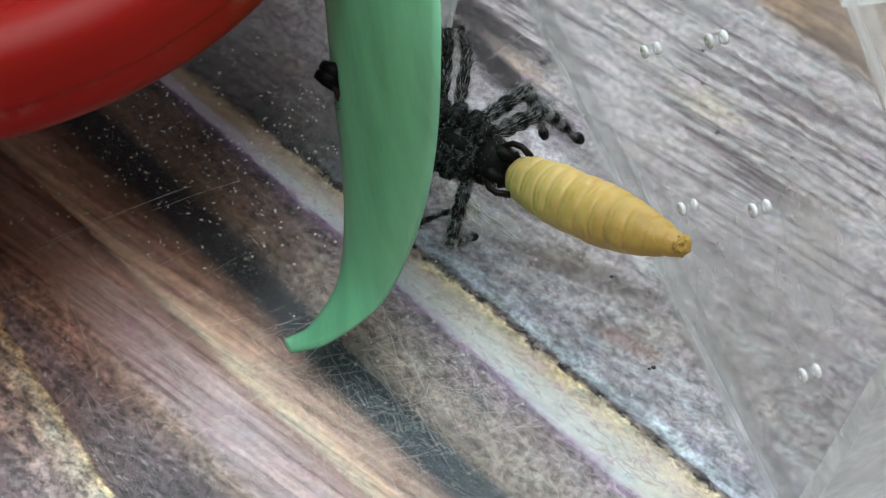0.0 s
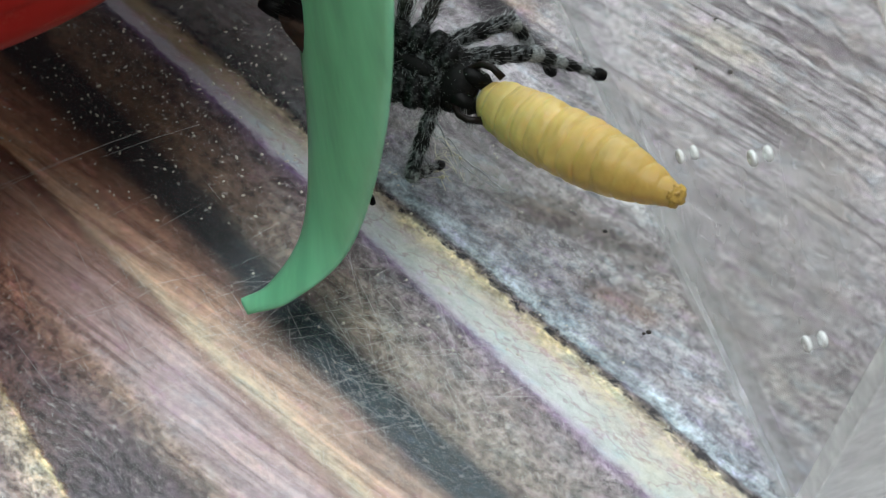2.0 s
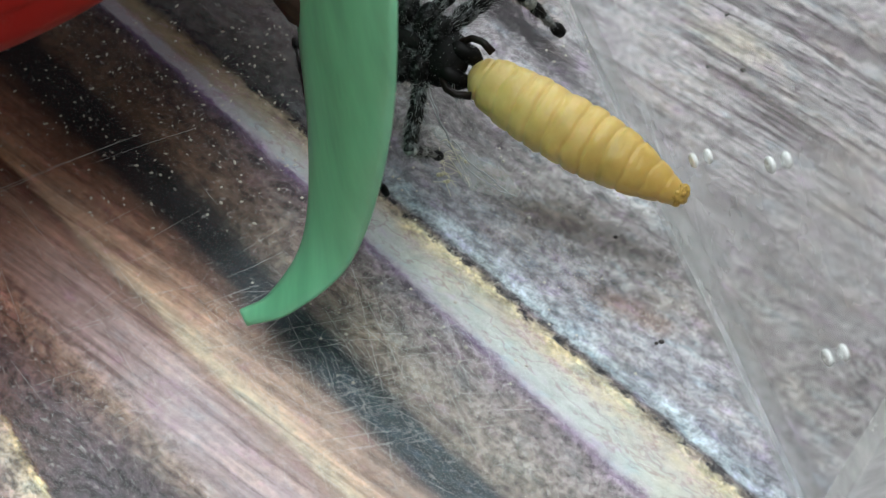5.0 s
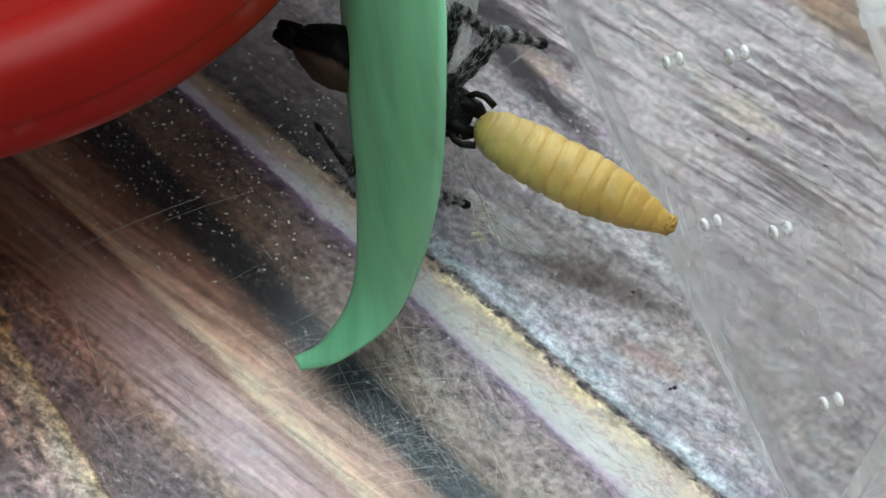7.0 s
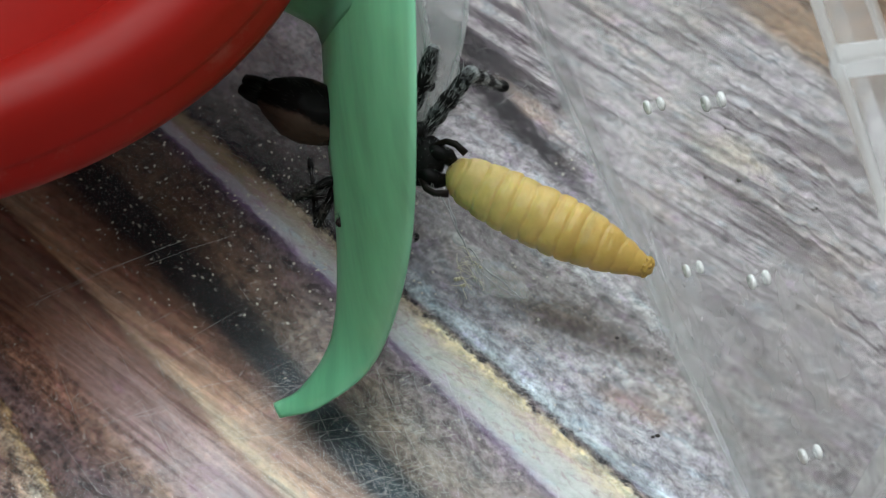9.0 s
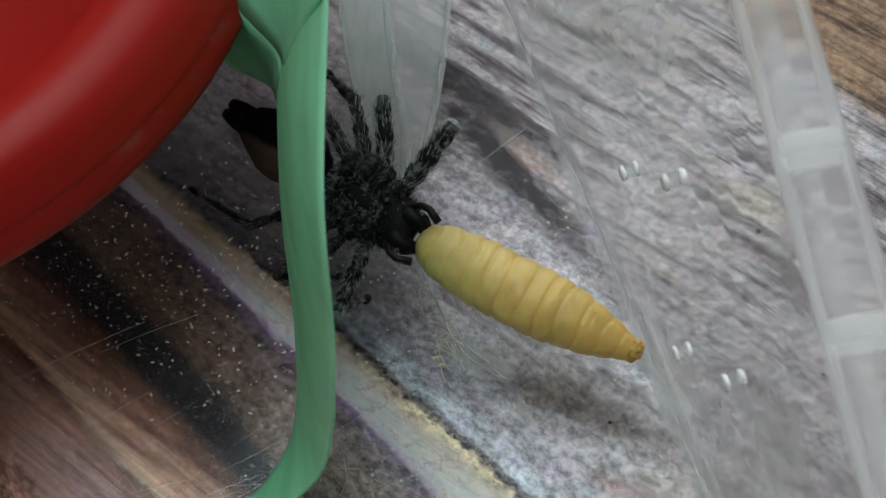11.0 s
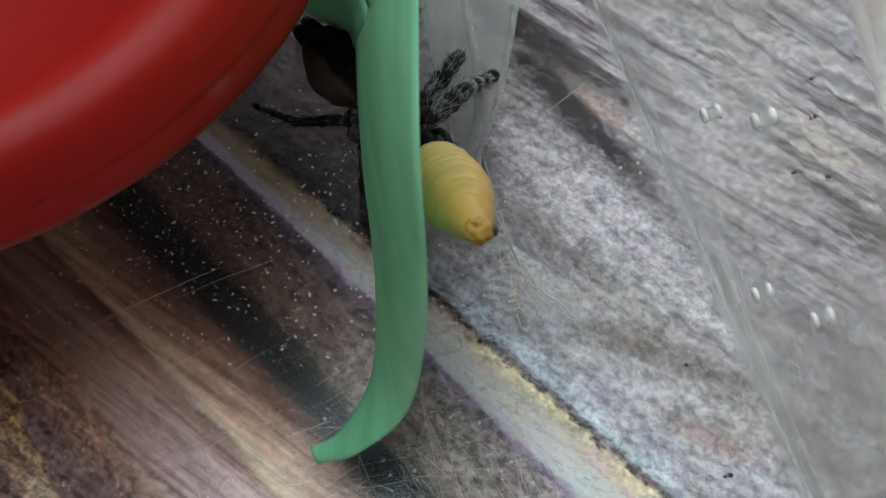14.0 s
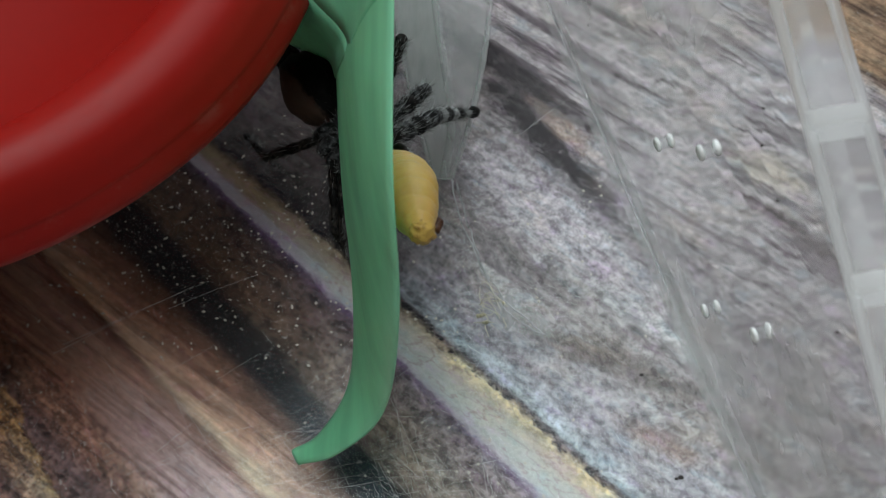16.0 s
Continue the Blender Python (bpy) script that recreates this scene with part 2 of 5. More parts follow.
    weathered = m.ramp(m.math("MULTIPLY", m.math("ADD", w, 1.9), 0.2), [(0.0, (0, 0, 0, 1)), (0.06, (1, 1, 1, 1)), (0.8, (0.9, 0.9, 0.9, 1)), (1.0, (0.3, 0.3, 0.3, 1))])
    base = m.mix(m.math("MULTIPLY", weathered, 0.6), base, m.mix(1.0, base, m.ramp(streaks, [(0.34, (0.55, 0.50, 0.50, 1)), (0.43, (0.86, 0.80, 0.82, 1)), (0.49, (0.98, 1.0, 1.02, 1)), (0.55, (1.12, 1.06, 1.08, 1)), (0.64, (1.2, 1.26, 1.26, 1))]), "MULTIPLY"))
    # dark and pale blotches, then print mottle at two finer sizes
    blot = m.noise(stretched(0.7, 1.2), 1.0, 5, 0.7)
    base = times(blot, [(0.37, 0.52, 0.96), (0.45, 0.84, 0.98), (0.54, 1.04, 1.0), (0.63, 1.16, 0.99)], m.math("MULTIPLY", rough_print, 0.85))
    mottle = m.noise(stretched(2.3, 4.0), 1.0, 4, 0.66)
    base = times(mottle, [(0.36, 0.3, 0.97), (0.46, 0.8, 1.0), (0.54, 1.08, 1.0), (0.64, 1.4, 1.0)], m.math("MULTIPLY", rough_print, 0.95))
    speck = m.noise(stretched(6.5, 7.5), 1.0, 3, 0.7)
    base = times(speck, [(0.37, 0.42, 0.98), (0.5, 1.0, 1.0), (0.63, 1.55, 1.0)], m.math("MULTIPLY", rough_print, 0.9))
    tint = m.noise(stretched(1.2, 2.6), 1.0, 5, 0.7)
    base = m.mix(0.8, base, m.ramp(tint, [(0.34, (1.1, 0.94, 1.18, 1)), (0.44, (1.02, 0.99, 1.01, 1)), (0.54, (1, 1, 1, 1)), (0.64, (0.9, 1.02, 1.1, 1))]), "MULTIPLY")
    warm = m.noise(stretched(0.5, 1.0), 1.0, 5, 0.7)
    base = m.mix(0.4, base, m.ramp(warm, [(0.36, (1.0, 1.0, 1.04, 1)), (0.52, (1, 1, 1, 1)), (0.60, (1.06, 0.97, 0.84, 1)), (0.68, (1.1, 0.95, 0.72, 1))]), "MULTIPLY")
    # small pale flecks in the darker boards
    fleck = m.ramp(m.noise(stretched(6.0, 8.0), 1.0, 2, 0.6), [(0.62, (0, 0, 0, 1)), (0.71, (0.45, 0.45, 0.45, 1))])
    dark_board = m.ramp(fac, [((p - lo) / (hi - lo), (c, c, c, 1)) for p, c in ((-10.4, 1.0), (-8.6, 1.0), (-8.0, 0.25), (-5.6, 0.4), (-4.8, 0.7), (-3.2, 0.7), (-3.0, 0.0), (-1.9, 0.0), (-1.6, 0.6), (3.0, 0.5))])
    base = m.mix(m.math("MULTIPLY", fleck, dark_board), base, lin("cfc9c6"))
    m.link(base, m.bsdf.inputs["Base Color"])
    m.set(Specular_IOR_Level=0.2)
    m.link(m.ramp(speck, grey(0.42, 0.6)), m.bsdf.inputs["Roughness"])
    m.bump(speck, 0.12, 0.0004)
    return m.mat


def acrylic_material(name, haze, rough=0.02, gloss=0.0, ior=1.1, even=False):
    """Clear acrylic with a faint film of dust and fine scratches."""
    m = Nodes(name)
    tex = m.add("ShaderNodeTexCoord").outputs["Object"]
    m.set(Base_Color=(0.97, 0.98, 0.98, 1), Transmission_Weight=1.0, IOR=ior, Roughness=rough, Specular_IOR_Level=0.2)
    film = m.add("ShaderNodeBsdfDiffuse", Color=(0.93, 0.93, 0.93, 1))
    through_film = m.add("ShaderNodeBsdfTranslucent", Color=(0.93, 0.93, 0.93, 1))
    both = m.add("ShaderNodeMixShader", Fac=0.5)
    m.link(film.outputs[0], both.inputs[1])
    m.link(through_film.outputs[0], both.inputs[2])
    mixer = m.add("ShaderNodeMixShader")
    n1, n2 = m.noise(tex, 60, 4, 0.6), m.noise(tex, 420, 4, 0.7)
    smudge = m.ramp(n1, [(0.4, (0.45, 0.45, 0.45, 1)), (0.52, (0.8, 0.8, 0.8, 1)), (0.64, (1.5, 1.5, 1.5, 1))])
    dust = m.math("MULTIPLY", m.math("MULTIPLY", smudge, m.math("ADD", m.math("MULTIPLY", n2, 0.5), 0.4)), haze, clamp=True)
    if even:
        dust = m.math("MULTIPLY", m.math("ADD", m.math("MULTIPLY", n2, 0.3), 0.85), haze, clamp=True)
    m.link(dust, mixer.inputs[0])
    m.link(m.bsdf.outputs[0], mixer.inputs[1])
    m.link(both.outputs[0], mixer.inputs[2])
    result = mixer.outputs[0]
    if gloss:  # the sheen of a finely scratched surface
        sheen = m.add("ShaderNodeBsdfGlossy", Roughness=0.22)
        over = m.add("ShaderNodeMixShader")
        m.link(m.math("MULTIPLY", m.math("ADD", n2, 0.5), gloss), over.inputs[0])
        m.link(result, over.inputs[1])
        m.link(sheen.outputs[0], over.inputs[2])
        result = over.outputs[0]
    m.link(result, m.out.inputs[0])
    return m.mat


def plastic(name, colour, rough, sub=0.0, streak=None, scuff=None, glow=(1.0, 0.8, 0.6), deep=0.003, shine=0.5):
    """Moulded plastic; streak: flow lines in those proportions; scuff: the height of a worn seam."""
    m = Nodes(name)
    tex = m.add("ShaderNodeTexCoord").outputs["Object"]
    soft, fine = m.noise(tex, 70, 3), m.noise(tex, 900, 4, 0.7)
    a = tuple(v * 0.82 for v in lin(colour)[:3]) + (1,)
    base = m.mix(m.math("ADD", m.math("MULTIPLY", soft, 0.8), m.math("MULTIPLY", fine, 0.2)), a, lin(colour))
    if streak:
        flow = m.add("ShaderNodeMapping")
        flow.inputs["Scale"].default_value = streak
        m.link(tex, flow.inputs[0])
        lines = m.noise(flow.outputs[0], 1.0, 4, 0.6)
        base = m.mix(0.8, base, m.ramp(lines, [(0.36, (0.78, 0.80, 0.80, 1)), (0.5, (1, 1, 1, 1)), (0.64, (1.2, 1.14, 1.16, 1))]), "MULTIPLY")
    if scuff:
        sep = m.add("ShaderNodeSeparateXYZ")
        m.link(tex, sep.inputs[0])
        near = m.math("ABSOLUTE", m.math("MULTIPLY", m.math("SUBTRACT", sep.outputs[2], scuff), 1 / U))
        worn = m.math("MULTIPLY", m.ramp(near, [(0.0, (1, 1, 1, 1)), (0.22, (0, 0, 0, 1))]), m.ramp(m.noise(tex, 260, 5, 0.75), [(0.5, (0, 0, 0, 1)), (0.66, (0.4, 0.4, 0.4, 1))]))
        spots = m.ramp(m.noise(tex, 520, 5, 0.8), [(0.70, (0, 0, 0, 1)), (0.78, (0.12, 0.12, 0.12, 1))])
        base = m.mix(m.math("ADD", worn, spots, clamp=True), base, lin("b06a60"))
    m.link(base, m.bsdf.inputs["Base Color"])
    m.link(m.ramp(fine, grey(rough * 0.8, rough * 1.3)), m.bsdf.inputs["Roughness"])
    m.set(Subsurface_Weight=sub, Subsurface_Scale=deep, Specular_IOR_Level=shine)
    m.bsdf.inputs["Subsurface Radius"].default_value = glow
    m.bump(soft, 0.05, 0.0006)
    return m.mat


def larva_material(name, start=0.0):
    m = Nodes(name)
    tex = m.add("ShaderNodeTexCoord").outputs["Object"]
    sep = m.add("ShaderNodeSeparateXYZ")
    m.link(tex, sep.inputs[0])
    along = m.math("MULTIPLY", m.math("ADD", sep.outputs[0], start), 1 / 0.022)
    base = m.ramp(along, [(0.0, lin("d6b878")), (0.2, lin("e4ca80")), (0.5, lin("e2c274")), (0.8, lin("d8b664")), (1.0, lin("cca656"))])
    n = m.noise(tex, 260, 4, 0.6)
    base = m.mix(0.6, base, m.ramp(n, [(0.3, (0.72, 0.66, 0.5, 1)), (0.55, (1, 1, 1, 1)), (0.75, (1.15, 1.15, 1.2, 1))]), "MULTIPLY")
    m.link(base, m.bsdf.inputs["Base Color"])
    m.set(Subsurface_Weight=0.45, Subsurface_Scale=0.0015, Roughness=0.36)
    m.bsdf.inputs["Subsurface Radius"].default_value = (1.0, 0.6, 0.2)
    m.bump(m.noise(tex, 1500, 5, 0.75), 0.4, 0.0002)
    return m.mat


def hair_material(name, dark, light, rough=0.6, scale=900, at=0.5):
    m = Nodes(name)
    tex = m.add("ShaderNodeTexCoord").outputs["Object"]
    n = m.noise(tex, scale, 3, 0.7)
    m.link(m.ramp(n, [(at - 0.12, lin(dark)), (at + 0.15, lin(light))]), m.bsdf.inputs["Base Color"])
    m.set(Roughness=rough, Specular_IOR_Level=0.18)
    m.bump(n, 0.4, 0.0002)
    return m.mat


def abdomen_material():
    """Brown sides with a broad black band down the middle of the underside."""
    m = Nodes("abdomen_skin")
    tex = m.add("ShaderNodeTexCoord").outputs["Object"]
    sep = m.add("ShaderNodeSeparateXYZ")
    m.link(tex, sep.inputs[0])
    n = m.noise(tex, 700, 4, 0.7)
    edge = m.math("ADD", m.math("MULTIPLY", m.math("ABSOLUTE", m.math("SUBTRACT", sep.outputs[1], 0.22 * U)), 1 / U), m.math("MULTIPLY", m.math("SUBTRACT", n, 0.5), 0.3))
    base = m.ramp(edge, [(0.34, lin("0c0a0a")), (0.44, lin("4c3c34")), (0.8, lin("56463c")), (1.0, lin("1c1613"))])
    m.link(m.mix(0.5, base, m.ramp(n, grey(0.5, 1.5)), "MULTIPLY"), m.bsdf.inputs["Base Color"])
    m.set(Roughness=0.6, Specular_IOR_Level=0.12)
    m.bump(n, 0.4, 0.0002)
    return m.mat


def plain(name, colour, rough=0.6, scale=30.0, spread=0.25, **sets):
    m = Nodes(name)
    tex = m.add("ShaderNodeTexCoord").outputs["Object"]
    n = m.noise(tex, scale, 4, 0.6)
    c = lin(colour)
    lo, hi = (tuple(v * k for v in c[:3]) + (1,) for k in (1 - spread, 1 + spread))
    m.link(m.mix(n, lo, hi), m.bsdf.inputs["Base Color"])
    m.set(Roughness=rough, **sets)
    return m.mat


def silk_material(name, thin, dense):
    m = Nodes(name)
    tex = m.add("ShaderNodeTexCoord").outputs["Object"]
    stretch = m.add("ShaderNodeMapping")
    stretch.inputs["Scale"].default_value = (1, 0.25, 0.25)
    m.link(tex, stretch.inputs[0])
    n = m.noise(stretch.outputs[0], 500, 4, 0.65)
    m.set(Base_Color=(0.66, 0.68, 0.69, 1), Roughness=0.7)
    clear = m.add("ShaderNodeBsdfTransparent")
    mixer = m.add("ShaderNodeMixShader")
    m.link(m.ramp(n, [(0.32, (thin, thin, thin, 1)), (0.68, (dense, dense, dense, 1))]), mixer.inputs[0])
    m.link(clear.outputs[0], mixer.inputs[1])
    m.link(m.bsdf.outputs[0], mixer.inputs[2])
    m.link(mixer.outputs[0], m.out.inputs[0])
    return m.mat


VINYL = print_material()
ACRYLIC = acrylic_material("acrylic", 0.30, 0.0, ior=1.01)
ACRYLIC_RAIL = acrylic_material("acrylic_rail", 0.20, 0.25, ior=1.02, even=True)
ACRYLIC_JOINT = acrylic_material("acrylic_joint", 0.62, 0.3, ior=1.02, even=True)
ACRYLIC_RIM = acrylic_material("acrylic_rim", 0.26, 0.3, ior=1.02, even=True)
ACRYLIC_VENT = acrylic_material("acrylic_vent", 0.05, 0.2, ior=1.05, even=True)
ACRYLIC_BASE = acrylic_material("acrylic_base", 0.01, 0.0, 0.008)
ACRYLIC_EDGE = acrylic_material("acrylic_edge", 0.95)
RED = plastic("red_plastic", "b4160d", 0.45, sub=0.3, scuff=7.22 * U, glow=(1.0, 0.3, 0.12), deep=0.008, shine=0.4)
GREEN = plastic("green_plastic", "86e6b0", 0.45, sub=0.3, streak=(260, 18, 130))
LARVA_SKIN = larva_material("larva_skin")
LARVA_FRONT_SKIN = larva_material("larva_front_skin", 0.0152)
GREY_HAIR = hair_material("grey_hair", "040404", "74777a", scale=1500, at=0.58)
BLACK_HAIR = hair_material("black_hair", "030303", "131212")
HIP_BLACK = hair_material("hip_black", "040404", "505254", rough=0.5, scale=1500, at=0.6)
BAND_GREY = hair_material("band_grey", "6a6e70", "c0c4c4", scale=2600)
DARK_LEG = hair_material("dark_leg", "070606", "4a4540", scale=2600, at=0.55)
PALE_HAIR = plain("pale_hair", "a6aaaa", 0.5)
DARK_BRISTLE = plain("dark_bristle", "1a1a1a", 0.5)
GLOSS_BLACK = plain("gloss_black", "050404", 0.5, 700, 0.5, Specular_IOR_Level=0.2)
BROWN_BLACK = plain("brown_black", "160c09", 0.45, Specular_IOR_Level=0.25)
ABDOMEN = abdomen_material()
SILK = silk_material("silk", 0.34, 0.44)
SILK_THIN = silk_material("silk_thin", 0.22, 0.30)
ACRYLIC_WELD = silk_material("acrylic_weld", 0.10, 0.22)
SILK_FOLD = silk_material("silk_fold", 0.2, 0.4)
THREAD = plain("thread", "d8dad8", 0.5)
SPECK = plain("speck", "b8b2a6", 0.6, 400)
# near-white colour stands in for the glints on the vents' lips
LIP_GLINT = plain("lip_glint", "fafcfc", 0.2, 200, 0.04, Metallic=0.12)
DROPPING = plain("dropping", "2c2624", 0.7, 400)
LARVA_HEAD = hair_material("larva_head_skin", "6a4018", "cca858", 0.35, 900, 0.36)
LARVA_LEG = plain("larva_leg_skin", "4a2a14", 0.35, 300)
HUSK = plain("husk", "d6d0b4", 0.5, 500)
PLASTER = plain("plaster", "cfcac2", 0.9, 3, 0.06)
WOOD = plain("table_wood", "6b4a32", 0.5, 12)
FRAME = plain("window_frame_paint", "d8d8d4", 0.4, 20, 0.05)


# ---- mesh helpers ----
def mesh_of(name, bm, *materials, smooth=True):
    me = bpy.data.meshes.new(name)
    bm.to_mesh(me)
    bm.free()
    for mat in materials:
        me.materials.append(mat)
    if smooth:
        me.polygons.foreach_set("use_smooth", [True] * len(me.polygons))
    return me


def part(name, bm, material, parent=None, label="", smooth=True):
    mats = material if isinstance(material, (list, tuple)) else [material]
    ob = new(name, mesh_of(name, bm, *mats, smooth=smooth))
    if parent:
        ob.parent = parent
    if label:
        ob["label"] = label
    return ob


def box(bm, lo, hi, mat=0):
    vs = [bm.verts.new((x, y, z)) for z in (lo[2], hi[2]) for y in (lo[1], hi[1]) for x in (lo[0], hi[0])]
    for f in ((0, 2, 3, 1), (4, 5, 7, 6), (0, 1, 5, 4), (2, 6, 7, 3), (0, 4, 6, 2), (1, 3, 7, 5)):
        bm.faces.new([vs[i] for i in f]).material_index = mat
    return vs


def bevelled(bm, width, segments=2):
    bmesh.ops.bevel(bm, geom=bm.edges[:], offset=width, segments=segments, affect="EDGES", profile=0.6)
    return bm


def tube(bm, pts, radii, sides=8, mat=0, cap=True):
    """A round tube along points."""
    pts = [Vector(p) for p in pts]
    rings = []
    side = None
    for i, p in enumerate(pts):
        d = (pts[min(i + 1, len(pts) - 1)] - pts[max(i - 1, 0)]).normalized()
        if side is None:
            side = d.orthogonal().normalized()
        side = (side - side.dot(d) * d).normalized()
        up = d.cross(side)
        rings.append([bm.verts.new(p + radii[i] * (math.cos(a) * side + math.sin(a) * up)) for a in (2 * math.pi * k / sides for k in range(sides))])
    for r0, r1 in zip(rings, rings[1:]):
        for k in range(sides):
            bm.faces.new((r0[k], r0[(k + 1) % sides], r1[(k + 1) % sides], r1[k])).material_index = mat
    if cap:
        bm.faces.new(rings[0][::-1]).material_index = mat
        bm.faces.new(rings[-1]).material_index = mat


def spike(bm, base, tip, r, mat=0):
    """One hair: a thin three-sided cone."""
    base, tip = Vector(base), Vector(tip)
    d = (tip - base).normalized()
    a = d.orthogonal().normalized()
    c = d.cross(a)
    ring = [bm.verts.new(base + r * (math.cos(k) * a + math.sin(k) * c)) for k in (0, 2.1, 4.2)]
    top = bm.verts.new(tip)
    for k in range(3):
        bm.faces.new((ring[k], ring[(k + 1) % 3], top)).material_index = mat


def curve_points(ctrl, n):
    """Points on a smooth curve through the controls."""
    c = [Vector(p) for p in ctrl]
    c = [2 * c[0] - c[1]] + c + [2 * c[-1] - c[-2]]
    out = []
    for i in range(n):
        u = i / (n - 1) * (len(c) - 3)
        k = min(int(u), len(c) - 4)
        u -= k
        a, b, d, e = c[k:k + 4]
        out.append(0.5 * ((2 * b) + (d - a) * u + (2 * a - 5 * b + 4 * d - e) * u * u + (3 * b - a - 3 * d + e) * u ** 3))
    return out


rnd = random.Random(7)


def jit(r):
    return Vector((rnd.uniform(-r, r), rnd.uniform(-r, r), rnd.uniform(-r, r)))


# ---- structure: table, cloth, room ----
def room():
    bm = bmesh.new()
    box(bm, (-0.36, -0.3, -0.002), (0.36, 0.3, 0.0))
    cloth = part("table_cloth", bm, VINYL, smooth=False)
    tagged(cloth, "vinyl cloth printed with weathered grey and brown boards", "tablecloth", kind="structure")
    bm = bmesh.new()
    box(bm, (-0.36, -0.3, -0.03), (0.36, 0.3, -0.003))
    bevelled(bm, 0.004)
    table = new("table")
    tagged(table, "dark wooden table under a printed vinyl cloth", "table")
    part("tabletop", bm, WOOD, table)
    for x in (-0.31, 0.31):
        for y in (-0.25, 0.25):
            bm = bmesh.new()
            tube(bm, [(x, y, -0.04), (x, y, -0.4), (x, y, -0.75)], [0.03, 0.026, 0.02], 12)
            part("leg", bm, WOOD, table)
    walls = {
        "floor": ((-1.6, -1.6, -0.85), (1.6, 1.6, -0.75)), "ceiling": ((-1.6, -1.6, 1.65), (1.6, 1.6, 1.75)),
        "wall_south": ((-1.6, -1.7, -0.75), (1.6, -1.6, 1.65)), "wall_west": ((-1.7, -1.6, -0.75), (-1.6, 1.6, 1.65)),
        "wall_east": ((1.6, -1.6, -0.75), (1.7, 1.6, 1.65))}
    for name, (lo, hi) in walls.items():
        bm = bmesh.new()
        box(bm, lo, hi)
        tagged(part(name, bm, WOOD if name == "floor" else PLASTER, smooth=False), "plain painted wall of the room" if "wall" in name else "plain " + name + " of the room", "wall" if "wall" in name else name, kind="structure")
    # north wall with the window's opening
    bm = bmesh.new()
    x0, x1, z0, z1 = -0.1, 1.2, 0.35, 1.6
    box(bm, (-1.6, 1.6, -0.75), (x0, 1.7, 1.65))
    box(bm, (x1, 1.6, -0.75), (1.6, 1.7, 1.65))
    box(bm, (x0, 1.6, -0.75), (x1, 1.7, z0))
    box(bm, (x0, 1.6, z1), (x1, 1.7, 1.65))
    tagged(part("wall_north", bm, PLASTER, smooth=False), "plain painted wall with a window opening", "wall", kind="structure")
    lamp = new("ceiling_lamp")
    tagged(lamp, "round white ceiling lamp over the table", "lamp")
    bm = bmesh.new()
    ring = [[bm.verts.new((-0.10 + r * math.cos(k * math.pi / 24), 0.14 + r * math.sin(k * math.pi / 24), z)) for k in range(48)] for r, z in ((0.69, 1.65), (0.69, 1.58), (0.67, 1.57), (0.66, 1.58), (0.66, 1.65))]
    for r0, r1 in zip(ring, ring[1:]):
        for k in range(48):
            bm.faces.new((r0[k], r0[(k + 1) % 48], r1[(k + 1) % 48], r1[k]))
    part("rim", bm, FRAME, lamp)
    bm = bmesh.new()
    for lo, hi in (((x0, 1.63, z0), (x1, 1.67, z0 + 0.05)), ((x0, 1.63, z1 - 0.05), (x1, 1.67, z1)), ((x0, 1.63, z0 + 0.05), (x0 + 0.05, 1.67, z1 - 0.05)), ((x1 - 0.05, 1.63, z0 + 0.05), (x1, 1.67, z1 - 0.05))):
        box(bm, lo, hi)
    tagged(part("window_1", bm, FRAME, smooth=False), "white painted window frame letting in daylight", "window", kind="structure")


room()

# ---- the acrylic box ----
WALL_N = Vector((0.956, 0.293, 0)).normalized()
WALL_T = Vector((WALL_N.y, -WALL_N.x, 0))  # along the wall, towards the camera


def slab(bm, along0, along1, d0, d1, z0, z1):
    """A slab in the box's own axes: along the side wall, across it, and up; in working units."""
    vs = box(bm, (along0, d0, z0), (along1, d1, z1))
    for v in vs:
        a, d, z = v.co
        v.co = (WALL_T * a + WALL_N * d + Vector((0, 0, z))) * U


